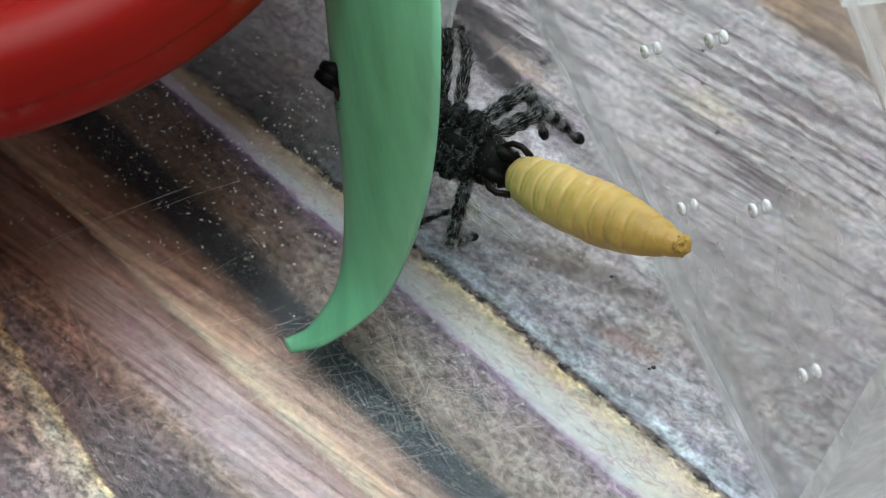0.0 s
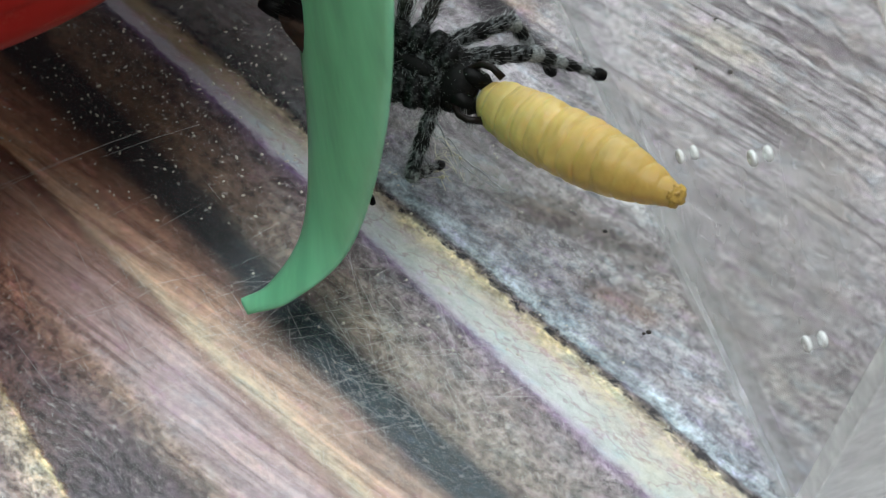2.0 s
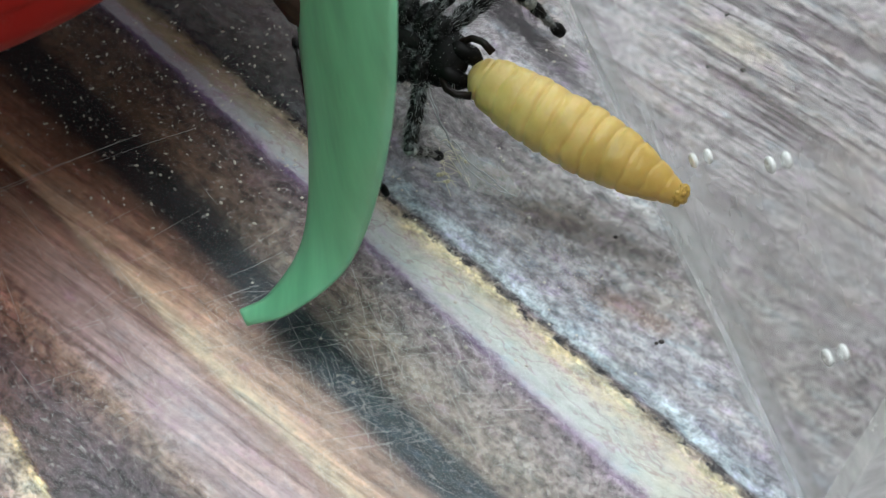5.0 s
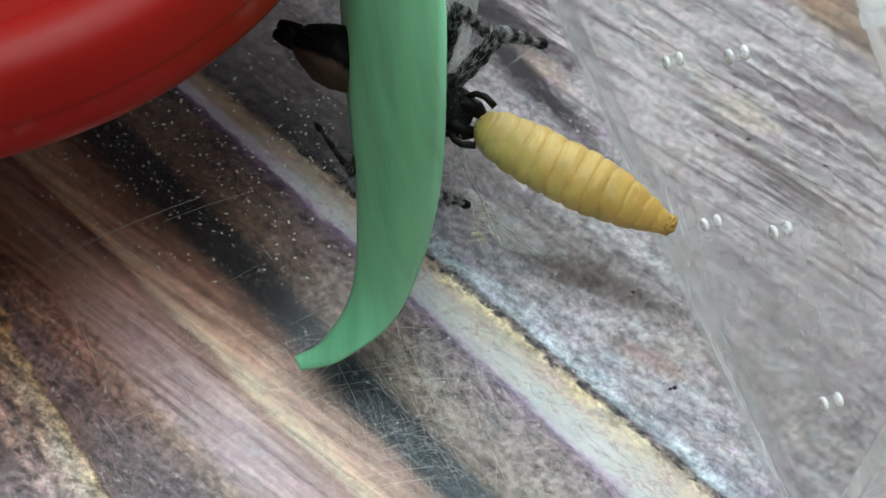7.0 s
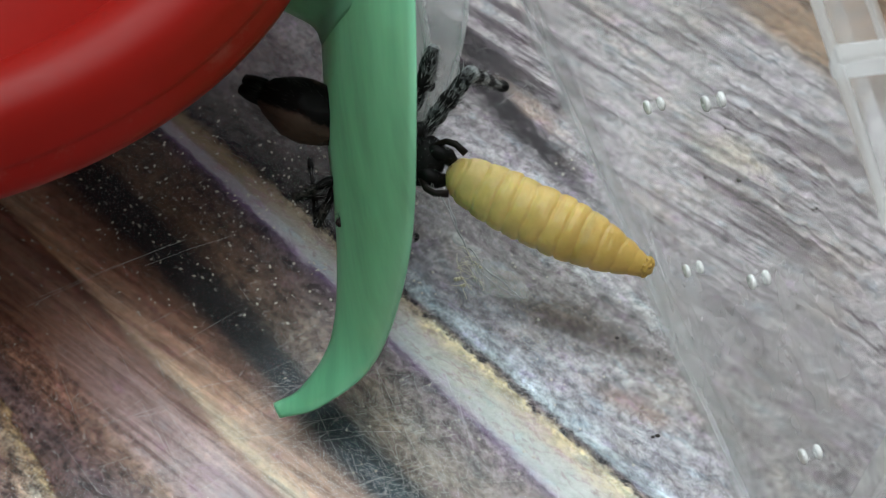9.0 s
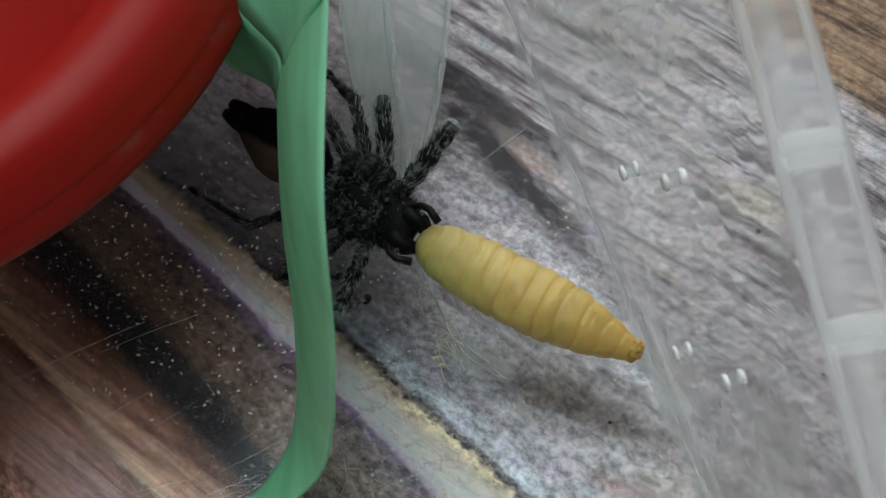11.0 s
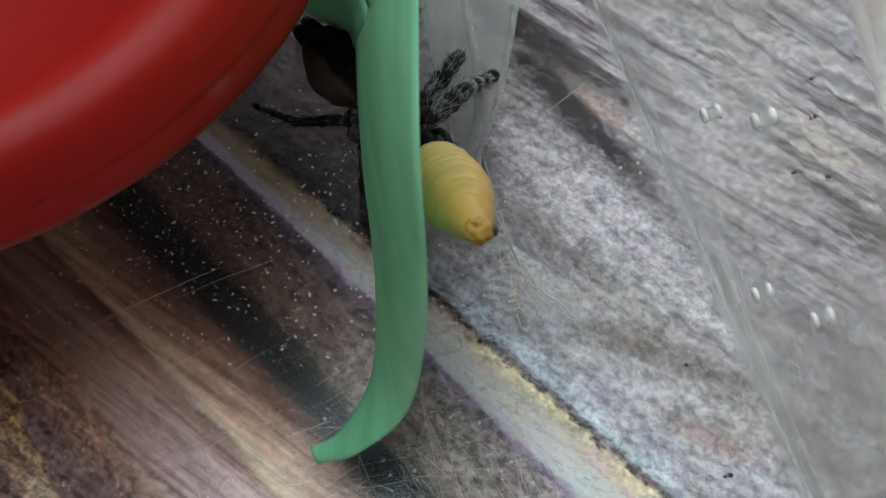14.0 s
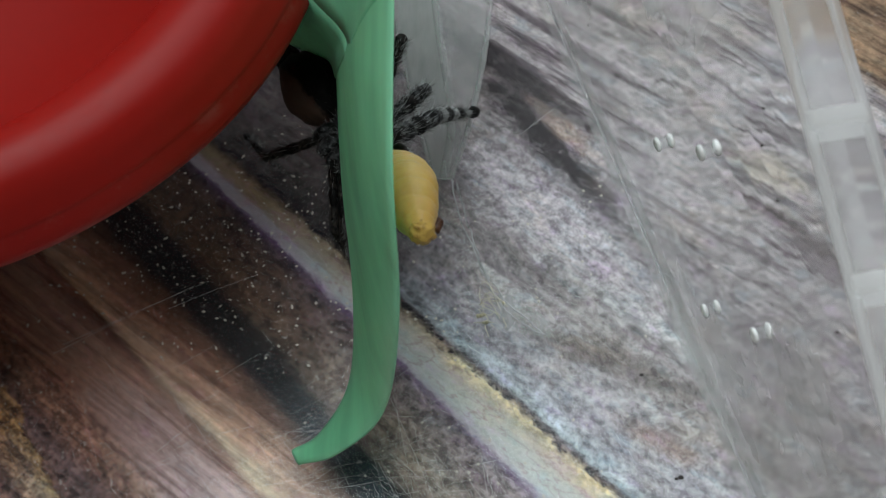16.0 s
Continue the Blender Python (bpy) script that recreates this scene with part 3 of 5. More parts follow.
def acrylic_box():
    thing = new("acrylic_box")
    tagged(thing, "clear acrylic spider enclosure with dusty scratched walls and drilled vents", "enclosure")
    top = 9.2
    end = 9.8

    def upright(along0, along1, d0, d1, z0, z1, name, material, label=""):
        bm = bmesh.new()
        slab(bm, along0, along1, d0, d1, z0, z1)
        bevelled(bm, 0.05 * U, 2)
        ob = part(name, bm, material, thing, label, smooth=False)
        ob.visible_shadow = False
        return ob

    bm = bmesh.new()
    slab(bm, -18, end, -30, 3.215, 0.55, 0.9)
    ob = part("base", bm, ACRYLIC_BASE, thing, "clear scratched acrylic floor", smooth=False)
    ob.visible_shadow = False
    # the wall stands upright and bends out at the top to carry the rail
    bm = bmesh.new()
    ends = []
    for a in (-18, -1.7, 0.6, 2.9, 5.2, 7.5, end):
        out = 0.91 - 0.171 * (max(a, -1.7) - 5.2)
        faces = [[(3.4 + side * 0.19 * (1 - 0.5 * max(0.0, z - 6) / 5) + out * (max(0.0, z - 7.0) / 3.84) ** 2, z) for z in (0.5, 3.0, 5.0, 7.0, 7.6, 8.2, 8.8, 9.3, 9.7, 10.1, 10.4, 10.6, 10.84)] for side in (-1, 1)]
        ends.append([bm.verts.new((WALL_T * a + WALL_N * d + Vector((0, 0, z))) * U) for d, z in faces[0] + faces[1][::-1]])
    n = len(ends[0])
    for e0, e1 in zip(ends, ends[1:]):
        for k in range(n):
            bm.faces.new((e0[k], e0[(k + 1) % n], e1[(k + 1) % n], e1[k]))
    for half in (ends[0], ends[-1]):
        for k in range(n // 2 - 1):
            bm.faces.new((half[k], half[k + 1], half[n - 2 - k], half[n - 1 - k]))
    bmesh.ops.recalc_face_normals(bm, faces=bm.faces[:])
    part("side_wall", bm, ACRYLIC, thing, "hazy clear acrylic wall", smooth=False).visible_shadow = False
    upright(end + 0.02, end + 0.4, 3.2, 5.4, 0.0, top, "end_flange", ACRYLIC_EDGE, "milky acrylic flange at the open front")
    # a milky fillet along the foot of the wall
    bm = bmesh.new()
    ends = []
    for a in (-18, end):
        ends.append([bm.verts.new((WALL_T * a + WALL_N * d + Vector((0, 0, z))) * U) for d, z in ((2.98, 0.905), (3.195, 0.905), (3.195, 1.75))])
    for k in range(3):
        bm.faces.new((ends[0][k], ends[0][(k + 1) % 3], ends[1][(k + 1) % 3], ends[1][k]))
    bm.faces.new(ends[0])
    bm.faces.new(ends[1][::-1])
    part("weld", bm, ACRYLIC_WELD, thing, "milky solvent weld along the foot of the wall", smooth=False).visible_shadow = False
    bm = bmesh.new()
    slab(bm, -18.42, -18.02, -30, 3.62, 0.0, top + 2)
    part("back_wall", bevelled(bm, 0.05 * U, 2), ACRYLIC, thing, smooth=False).visible_shadow = False
    # vents drilled through the wall, with polished lips on both faces, their glints painted white
    for a, z, r in ((3.82, 2.99, 0.11), (5.73, 5.81, 0.115), (1.23, 4.89, 0.11), (3.07, 7.51, 0.115), (8.5, 4.4, 0.115)):
        c = WALL_T * a + WALL_N * 3.4 + Vector((0, 0, z))

        def lathe(profile):
            bm = bmesh.new()
            rings = [[bm.verts.new((c + WALL_N * d + rr * (math.cos(k * math.pi / 12) * WALL_T + math.sin(k * math.pi / 12) * Vector((0, 0, 1)))) * U) for k in range(24)] for rr, d in profile]
            for r0, r1 in zip(rings, rings[1:] + rings[:1]):
                for k in range(24):
                    bm.faces.new((r0[k], r0[(k + 1) % 24], r1[(k + 1) % 24], r1[k]))
            return bm

        vent = part("vent", lathe([(r * 0.95, -0.19), (r, -0.16), (r, 0.16), (r * 0.95, 0.19), (r * 0.8, 0.19), (r * 0.8, -0.19)]), ACRYLIC_VENT, thing, "small polished round air hole")
        vent.visible_shadow = False
        for d in (-0.15, 0.15):
            ring = [(r * 0.62 + 0.075 * math.cos(q * math.pi / 4), d + 0.06 * math.sin(q * math.pi / 4)) for q in range(8)]
            part("lip", lathe(ring), LIP_GLINT, vent, "lip of the air hole with its glint painted white").visible_shadow = False
    # thick clear rail along the wall's top, with two pale joints
    p0, p1 = Vector((4.75, 3.2, 10.9)), Vector((6.68, -11.7, 10.9))
    along = (p1 - p0).normalized()
    across = along.cross(Vector((0, 0, 1)))
    bm = bmesh.new()
    rows = []
    for i in range(25):
        p = p0 + (p1 - p0) * i / 24
        rows.append([bm.verts.new((p + across * x + Vector((0, 0, z))) * U) for x, z in ((-0.40, -0.05), (-0.40, 0.3), (-0.3, 0.4), (0.1, 0.42), (0.3, 0.36), (0.40, 0.2), (0.40, -0.05))])
    for r0, r1 in zip(rows, rows[1:]):
        for k in range(7):
            bm.faces.new((r0[k], r0[(k + 1) % 7], r1[(k + 1) % 7], r1[k]))
    bm.faces.new(rows[0])
    bm.faces.new(rows[-1][::-1])
    rail = part("rail", bm, ACRYLIC_RAIL, thing, "thick clear acrylic rail")
    rail.visible_shadow = False
    for side in (-1, 1):
        bm = bmesh.new()
        tube(bm, [(p0.lerp(p1, k / 12) + across * 0.41 * side + Vector((0, 0, 0.25))) * U for k in range(13)], [0.09 * U] * 13, 10)
        part("rail_edge", bm, ACRYLIC_RIM, rail, "milky rounded edge").visible_shadow = False
    for y in (-3.7, -6.3):
        p = p0 + (p1 - p0) * ((y - p0.y) / (p1.y - p0.y))
        bm = bmesh.new()
        vs = box(bm, (-0.17, -0.44, -0.1), (0.17, 0.44, 0.45))
        for v in vs:
            v.co = (p + along * v.co.x + across * v.co.y + Vector((0, 0, v.co.z))) * U
        part("joint", bevelled(bm, 0.1 * U, 3), ACRYLIC_JOINT, rail, "milky glue joint").visible_shadow = False
    return thing


acrylic_box()


# ---- red ornament with green leaf ----
def ornament():
    thing = new("plastic_ornament")
    tagged(thing, "glossy red moulded plastic bowl ornament with a green plastic leaf", "ornament")
    c, rx, ry, turn = Vector((-13.31, 5.76, 0)), 11.21, 9.21, radians(-22)
    ax, ay = Vector((math.cos(turn), math.sin(turn), 0)), Vector((-math.sin(turn), math.cos(turn), 0))
    profile = curve_points([(0.90, 6.0, 0), (0.96, 6.2, 0), (0.99, 6.45, 0), (1.004, 6.75, 0), (1.003, 6.95, 0), (0.997, 7.15, 0), (0.993, 7.27, 0), (0.991, 7.38, 0), (0.982, 7.6, 0), (0.968, 7.9, 0), (0.945, 8.18, 0),
                            (0.905, 8.34, 0), (0.868, 8.28, 0), (0.835, 8.0, 0), (0.815, 7.5, 0), (0.80, 6.8, 0), (0.765, 5.6, 0), (0.70, 4.5, 0), (0.5, 3.7, 0), (0.25, 3.5, 0), (0.02, 3.5, 0)], 110)
    bm = bmesh.new()
    n = 160
    rows = [[bm.verts.new((c + ax * (rx * p.x * math.cos(2 * math.pi * k / n)) + ay * (ry * p.x * math.sin(2 * math.pi * k / n)) + Vector((0, 0, p.y))) * U) for k in range(n)] for p in profile]
    for r0, r1 in zip(rows, rows[1:]):
        for k in range(n):
            bm.faces.new((r0[k], r0[(k + 1) % n], r1[(k + 1) % n], r1[k]))
    bm.faces.new(rows[-1])
    # underside
    low = [[bm.verts.new((c + ax * (rx * f * math.cos(2 * math.pi * k / n)) + ay * (ry * f * math.sin(2 * math.pi * k / n)) + Vector((0, 0, z))) * U) for k in range(n)] for f, z in ((0.84, 5.2), (0.72, 3.6), (0.4, 3.0))]
    for r0, r1 in ((low[0], rows[0]), (low[1], low[0]), (low[2], low[1])):
        for k in range(n):
            bm.faces.new((r0[k], r0[(k + 1) % n], r1[(k + 1) % n], r1[k]))
    part("bowl", bm, RED, thing, "glossy red bowl with a rounded rim and moulded seam")
    bm = bmesh.new()
    tube(bm, [(c + Vector((0, 0, z))) * U for z in (0.9, 1.2, 2.2, 3.1)], [3.2 * U, 2.9 * U, 2.8 * U, 3.2 * U], 40)
    part("foot", bm, RED, thing)
    # leaf: a strap between two edges, with a curled square tip
    left = curve_points([(-3.71, -4.44, 1.15), (-3.17, -4.12, 1.17), (-2.58, -3.16, 1.43), (-2.45, -1.6, 2.11), (-2.62, 0.55, 2.97), (-2.77, 3.3, 3.36)], 60)
    right = curve_points([(-3.58, -4.70, 1.02), (-2.75, -4.77, 1.7), (-1.69, -4.57, 3.25), (-1.08, -4.16, 6.41), (-0.95, -2.63, 8.7), (-0.93, 0.6, 8.95)], 60)
    left += [left[-1] + Vector((-0.03, 0.25 * k, 0.04 * k)) for k in range(1, 12)]
    right += [right[-1] + Vector((0.0, 0.3 * k, 0.03 * k)) for k in range(1, 12)]
    bm = bmesh.new()
    strap(bm, left, right, 18, 0.10, 0.12, lambda y: 1.4 * min(1.0, max(0.0, (y + 3.4) / 3.4)) ** 1.3)
    leaf = part("leaf", bm, GREEN, thing, "long green plastic leaf strap with a curled tip")
    bm = bmesh.new()
    up = curve_points([(-1.86, 0.45, 7.35), (-2.05, 1.1, 7.1), (-2.6, 1.85, 7.0), (-3.6, 3.0, 7.2), (-5.2, 4.6, 7.0)], 24)
    dn = curve_points([(-2.72, 2.5, 3.3), (-2.9, 2.95, 3.35), (-3.5, 3.2, 3.6), (-4.2, 3.6, 3.9), (-5.4, 4.4, 4.6)], 24)
    strap(bm, dn, up, 8, 0.1, 0.05)
    strap(bm, up, curve_points([(-1.02, 0.7, 9.0), (-0.96, 1.6, 9.05), (-0.94, 2.6, 9.1), (-0.92, 4.0, 9.2), (-0.92, 6.0, 9.3)], 24), 8, 0.1, 0.1)
    part("branch", bm, GREEN, leaf)
    return thing


def smooth_tent(u, peak):
    """0 at both ends of 0..1 and 1 at the peak, rounded there."""
    v = u / peak if u < peak else (1 - u) / (1 - peak)
    return v * (1.25 - 0.25 * v * v) if v < 1 else 1.0


def strap(bm, left, right, across, thick, bow, ridge=None):
    """A sheet between two edge curves, with thickness, a slight bow and perhaps a lengthwise ridge; in working units."""
    n = len(left)
    grid = []
    for i in range(n):
        a, b = left[i], right[i]
        t = (left[min(i + 1, n - 1)] - left[max(i - 1, 0)]) + (right[min(i + 1, n - 1)] - right[max(i - 1, 0)])
        nrm = (b - a).cross(t).normalized()
        rise = ridge((a.y + b.y) / 2) if ridge else 0.0
        grid.append([(a + (b - a) * k / across + Vector((0.15, 0, 1)) * rise * smooth_tent(k / across, 0.42) + nrm * bow * (b - a).length * 4 * (k / across) * (1 - k / across) * 0.25, nrm) for k in range(across + 1)])
    sheets = [[[bm.verts.new((p + nv * h * (0.35 + 0.65 * min(1, 6 * k / across, 6 * (across - k) / across))) * U) for k, (p, nv) in enumerate(row)] for row in grid] for h in (-thick / 2, thick / 2)]
    for s, sheet in enumerate(sheets):
        for r0, r1 in zip(sheet, sheet[1:]):
            for k in range(across):
                f = (r0[k], r0[k + 1], r1[k + 1], r1[k])
                bm.faces.new(f if s else f[::-1])
    lo, hi = sheets
    for i in range(n - 1):
        bm.faces.new((lo[i][0], lo[i + 1][0], hi[i + 1][0], hi[i][0]))
        bm.faces.new((lo[i + 1][-1], lo[i][-1], hi[i][-1], hi[i + 1][-1]))
    for k in range(across):
        bm.faces.new((lo[0][k + 1], lo[0][k], hi[0][k], hi[0][k + 1]))
        bm.faces.new((lo[-1][k], lo[-1][k + 1], hi[-1][k + 1], hi[-1][k]))
    bmesh.ops.recalc_face_normals(bm, faces=bm.faces[:])


ornament()


# ---- larva ----
LARVA_LEN = 4.4 * U


HINGE = Vector((0.69 * LARVA_LEN, -0.05 * U, 0.085 * U))


def larva_piece(u0, u1, round0, round1, origin):
    """A stretch of the segmented body; its ends close in within the lengths given."""
    bm = bmesh.new()
    n, sides, segs = int(190 * (u1 - u0)), 44, 12
    prof = [(0, 0.12), (0.012, 0.24), (0.04, 0.36), (0.09, 0.46), (0.18, 0.545), (0.3, 0.59), (0.48, 0.61), (0.62, 0.585), (0.74, 0.51), (0.84, 0.40), (0.91, 0.295), (0.955, 0.225), (0.985, 0.18), (1.0, 0.07)]
    rows = []
    for i in range(n + 1):
        u = u0 + (u1 - u0) * i / n
        r = float(np.interp(u, [p[0] for p in prof], [p[1] for p in prof]))
        if round0 and u < u0 + round0:
            r *= math.sqrt(max(0.02, 1 - ((u0 + round0 - u) / round0) ** 2))
        if round1 and u > u1 - round1:
            r *= math.sqrt(max(0.02, 1 - ((u - u1 + round1) / round1) ** 2))
        ring = []
        for k in range(sides):
            a = 2 * math.pi * k / sides
            c, s = math.cos(a), math.sin(a)
            # the furrows wander round the body, and each ring is puckered in two
            ph = (u * segs + 0.10 * math.sin(u * 21) + 0.16 * noise.noise(Vector((u * 5, c * 1.4, s * 1.4)))) % 1.0
            groove = math.exp(-(min(ph, 1 - ph) / 0.09) ** 2)
            second = math.exp(-((ph - 0.38) / 0.07) ** 2) * (0.5 + 0.5 * noise.noise(Vector((u * 9, c * 2, s * 2 + 4))))
            depth = 1.0 if 0.03 < u < 0.95 else 0.2
            q = 1 - depth * (0.046 * groove + 0.024 * second - 0.032 * math.sin(math.pi * ph))
            q *= 1 + 0.045 * noise.noise(Vector((u * 14, c * 1.8, s * 1.8))) + 0.022 * noise.noise(Vector((u * 60, c * 5, s * 5)))
            ring.append(bm.verts.new(Vector((u * LARVA_LEN, r * q * U * c - 0.06 * U * math.sin(u * 3.0), r * q * U * 0.96 * s + 0.10 * U * math.sin(u * math.pi))) - origin))
        rows.append(ring)
    for r0, r1 in zip(rows, rows[1:]):
        for k in range(sides):
            bm.faces.new((r0[k], r0[(k + 1) % sides], r1[(k + 1) % sides], r1[k]))
    bm.faces.new(rows[0][::-1])
    bm.faces.new(rows[-1])
    bmesh.ops.recalc_face_normals(bm, faces=bm.faces[:])
    return bm


def larva():
    thing = new("larva")
    tagged(thing, "plump yellow segmented waxworm larva held by the spider", "larva")
    part("body", larva_piece(0.0, 0.78, 0, 0.10, Vector()), LARVA_SKIN, thing)
    front = part("front_section", larva_piece(0.59, 1.0, 0.10, 0, HINGE), LARVA_FRONT_SKIN, thing, "tapering front of the larva with the head")
    bm = bmesh.new()
    bmesh.ops.create_uvsphere(bm, u_segments=28, v_segments=18, radius=0.21 * U)
    for v in bm.verts:
        v.co *= 1 + 0.35 * noise.noise(v.co * 2600)
        v.co.x = v.co.x * 0.7 + 0.975 * LARVA_LEN
        v.co -= HINGE
    part("head", bm, LARVA_HEAD, front, "small amber head")
    for k in range(6):
        bm = bmesh.new()
        u, side = 0.84 + 0.045 * (k // 2), 1 if k % 2 else -1
        p = Vector((u * LARVA_LEN, (0.02 + side * 0.12) * U, (-0.33 + 0.085 * (k // 2)) * U)) - HINGE
        tube(bm, [p, p + Vector((0.04, side * 0.03, -0.07)) * U, p + Vector((0.08, 0.0, -0.11)) * U], [0.075 * U, 0.06 * U, 0.025 * U], 8)
        part("leg", bm, LARVA_LEG, front, "tiny dark brown leg")
    return thing, front


LARVA_THING, LARVA_FRONT = larva()


# ---- spider ----
COXA = {"A": (-0.75, 0.42), "B": (-1.1, 0.5), "F": (-1.5, 0.5), "G": (-1.85, 0.42), "C": (-0.75, -0.42), "B2": (-1.1, -0.5), "D": (-1.5, -0.5), "E": (-1.85, -0.42)}
UPPER, LOWER = 1.55 * U, 1.75 * U


def leg_segment(length, segs, hairs, pale, foot=False):
    """A leg piece along +x: joints with their own girth, dark and grey bands, and bristles."""
    bm = bmesh.new()
    for x0, x1, r0, r1, mat in segs:
        k = 7
        pts = [(length * (x0 + (x1 - x0) * i / k), 0, 0) for i in range(k + 1)]
        rad = [U * (r0 + (r1 - r0) * i / k) * (0.72 + 0.28 * math.sin(math.pi * min(1, 0.12 + i / k))) for i in range(k + 1)]
        tube(bm, pts, rad, 10, mat)
    for _ in range(hairs * 2):
        u = rnd.random() * (0.8 if foot else 1.0)
        r = next((U * (r0 + (r1 - r0) * (u - x0) / (x1 - x0)) for x0, x1, r0, r1, _m in segs if x0 <= u <= x1), 0.1 * U)
        a = rnd.uniform(0, 2 * math.pi)
        out = Vector((0, math.cos(a), math.sin(a)))
        base = Vector((u * length, 0, 0)) + out * r * 0.8
        tip = base + (out * rnd.uniform(0.03, 0.17) + Vector((rnd.uniform(0.08, 0.24), 0, 0))) * U + jit(0.03 * U)
        spike(bm, base, tip, 0.0045 * U, 2 if rnd.random() < pale else 3)
    return bm


def spider():
    thing = new("jumping_spider")
    tagged(thing, "black and grey hairy jumping spider gripping a larva", "spider")
    mats = [GREY_HAIR, BLACK_HAIR, PALE_HAIR, DARK_BRISTLE]
    bm = bmesh.new()
    bmesh.ops.create_uvsphere(bm, u_segments=32, v_segments=20, radius=1)
    for v in bm.verts:
        p = v.co.copy()
        k = 1 + 0.09 * noise.noise(p * 3) + 0.05 * noise.noise(p * 7)
        taper = 1.0 - 0.38 * max(0, -p.x) ** 1.5
        v.co = Vector((-3.14 + 1.06 * p.x * k, 0.63 * p.y * taper * k, 0.62 * p.z * taper * k)) * U
    for _ in range(700):
        d = jit(1).normalized()
        base = Vector((-3.12 + 1.12 * d.x, 0.62 * d.y, 0.59 * d.z)) * U
        spike(bm, base, base + (d * 0.06 + Vector((-0.1, 0, 0))) * U + jit(0.03 * U), 0.004 * U, 1)
    abdomen = part("abdomen", bm, [ABDOMEN, DARK_BRISTLE], thing, "brown abdomen with a black band below")
    bm = bmesh.new()
    for y in (-0.08, 0.08):
        tube(bm, [(-4.0 * U, y * U, 0.1 * U), (-4.25 * U, y * 1.2 * U, 0.1 * U), (-4.45 * U, y * 1.4 * U, 0.08 * U)], [0.2 * U, 0.17 * U, 0.1 * U], 10)
    part("spinneret", bm, BLACK_HAIR, abdomen)
    # front body: broad shield with the breast plate and leg bases
    bm = bmesh.new()
    bmesh.ops.create_uvsphere(bm, u_segments=32, v_segments=20, radius=1)
    for v in bm.verts:
        p = v.co
        v.co = Vector((-1.25 + 1.0 * p.x, 0.7 * p.y * (1 - 0.12 * p.x), 0.45 * p.z - 0.15)) * U * (1 + 0.04 * noise.noise(p * 4))
    for _ in range(1300):
        d = jit(1).normalized()
        base = Vector((-1.25 + 0.97 * d.x, 0.68 * d.y, 0.43 * d.z - 0.15)) * U
        spike(bm, base, base + d * rnd.uniform(0.05, 0.17) * U + jit(0.09 * U), 0.005 * U, 2 if rnd.random() < 0.3 else 3)
    part("cephalothorax", bm, mats, thing, "grey-haired front body")
    bm = bmesh.new()
    bmesh.ops.create_uvsphere(bm, u_segments=24, v_segments=12, radius=1)
    for v in bm.verts:
        p = v.co
        v.co = Vector((-1.3 + 0.42 * p.x, 0.15 * p.y, 0.27 + 0.06 * p.z)) * U
    part("breast_plate", bm, BLACK_HAIR, thing, "black breast plate")
    bm = bmesh.new()
    bmesh.ops.create_uvsphere(bm, u_segments=28, v_segments=16, radius=1)
    for v in bm.verts:
        p = v.co
        v.co = Vector((-0.5 + 0.42 * p.x, 0.52 * p.y, 0.02 + 0.33 * p.z)) * U * (1 + 0.04 * noise.noise(p * 5))
    for _ in range(500):
        d = jit(1).normalized()
        base = Vector((-0.5 + 0.4 * d.x, 0.5 * d.y, 0.02 + 0.31 * d.z)) * U
        spike(bm, base, base + d * rnd.uniform(0.05, 0.14) * U + jit(0.06 * U), 0.0042 * U, 2 if rnd.random() < 0.25 else 3)
    part("face", bm, [BLACK_HAIR, BLACK_HAIR, PALE_HAIR, DARK_BRISTLE], thing, "black hairy face")
    for y in (-0.2, 0.2):
        bm = bmesh.new()
        tube(bm, [(-0.55 * U, y * 0.9 * U, 0.12 * U), (-0.3 * U, y * 1.2 * U, 0.16 * U), (-0.08 * U, y * 1.25 * U, 0.1 * U), (0.12 * U, y * 0.8 * U, 0.02 * U)], [0.17 * U, 0.2 * U, 0.17 * U, 0.09 * U], 14)
        for _ in range(70):
            p = Vector((rnd.uniform(-0.5, 0.1), y * 1.15, 0.14))
            q = Vector((rnd.uniform(-0.3, 0.6), rnd.uniform(-1, 1), rnd.uniform(0, 1))).normalized()
            spike(bm, (p + q * 0.15) * U, (p + q * rnd.uniform(0.22, 0.3)) * U, 0.005 * U, 1)
        part("jaw", bm, [GLOSS_BLACK, DARK_BRISTLE], thing, "black bristly jaw")
    for sgn in (-1, 1):
        bm = bmesh.new()
        pts = [Vector(p) * U for p in ((-0.45, 0.3 * sgn, 0.18), (-0.2, 0.5 * sgn, 0.32), (0.0, 0.52 * sgn, 0.38), (0.25, 0.42 * sgn, 0.36))]
        tube(bm, pts, [0.06 * U, 0.065 * U, 0.07 * U, 0.075 * U], 10)
        for _ in range(60):
            p = pts[rnd.randrange(3)].lerp(pts[-1], rnd.random() * 0.5)
            spike(bm, p, p + Vector((0.05, 0.12 * sgn, rnd.uniform(-0.15, 0.15))) * U * rnd.uniform(0.6, 1.6), 0.006 * U, 1)
        part("palp", bm, [BROWN_BLACK, PALE_HAIR], thing, "dark brown feeler")
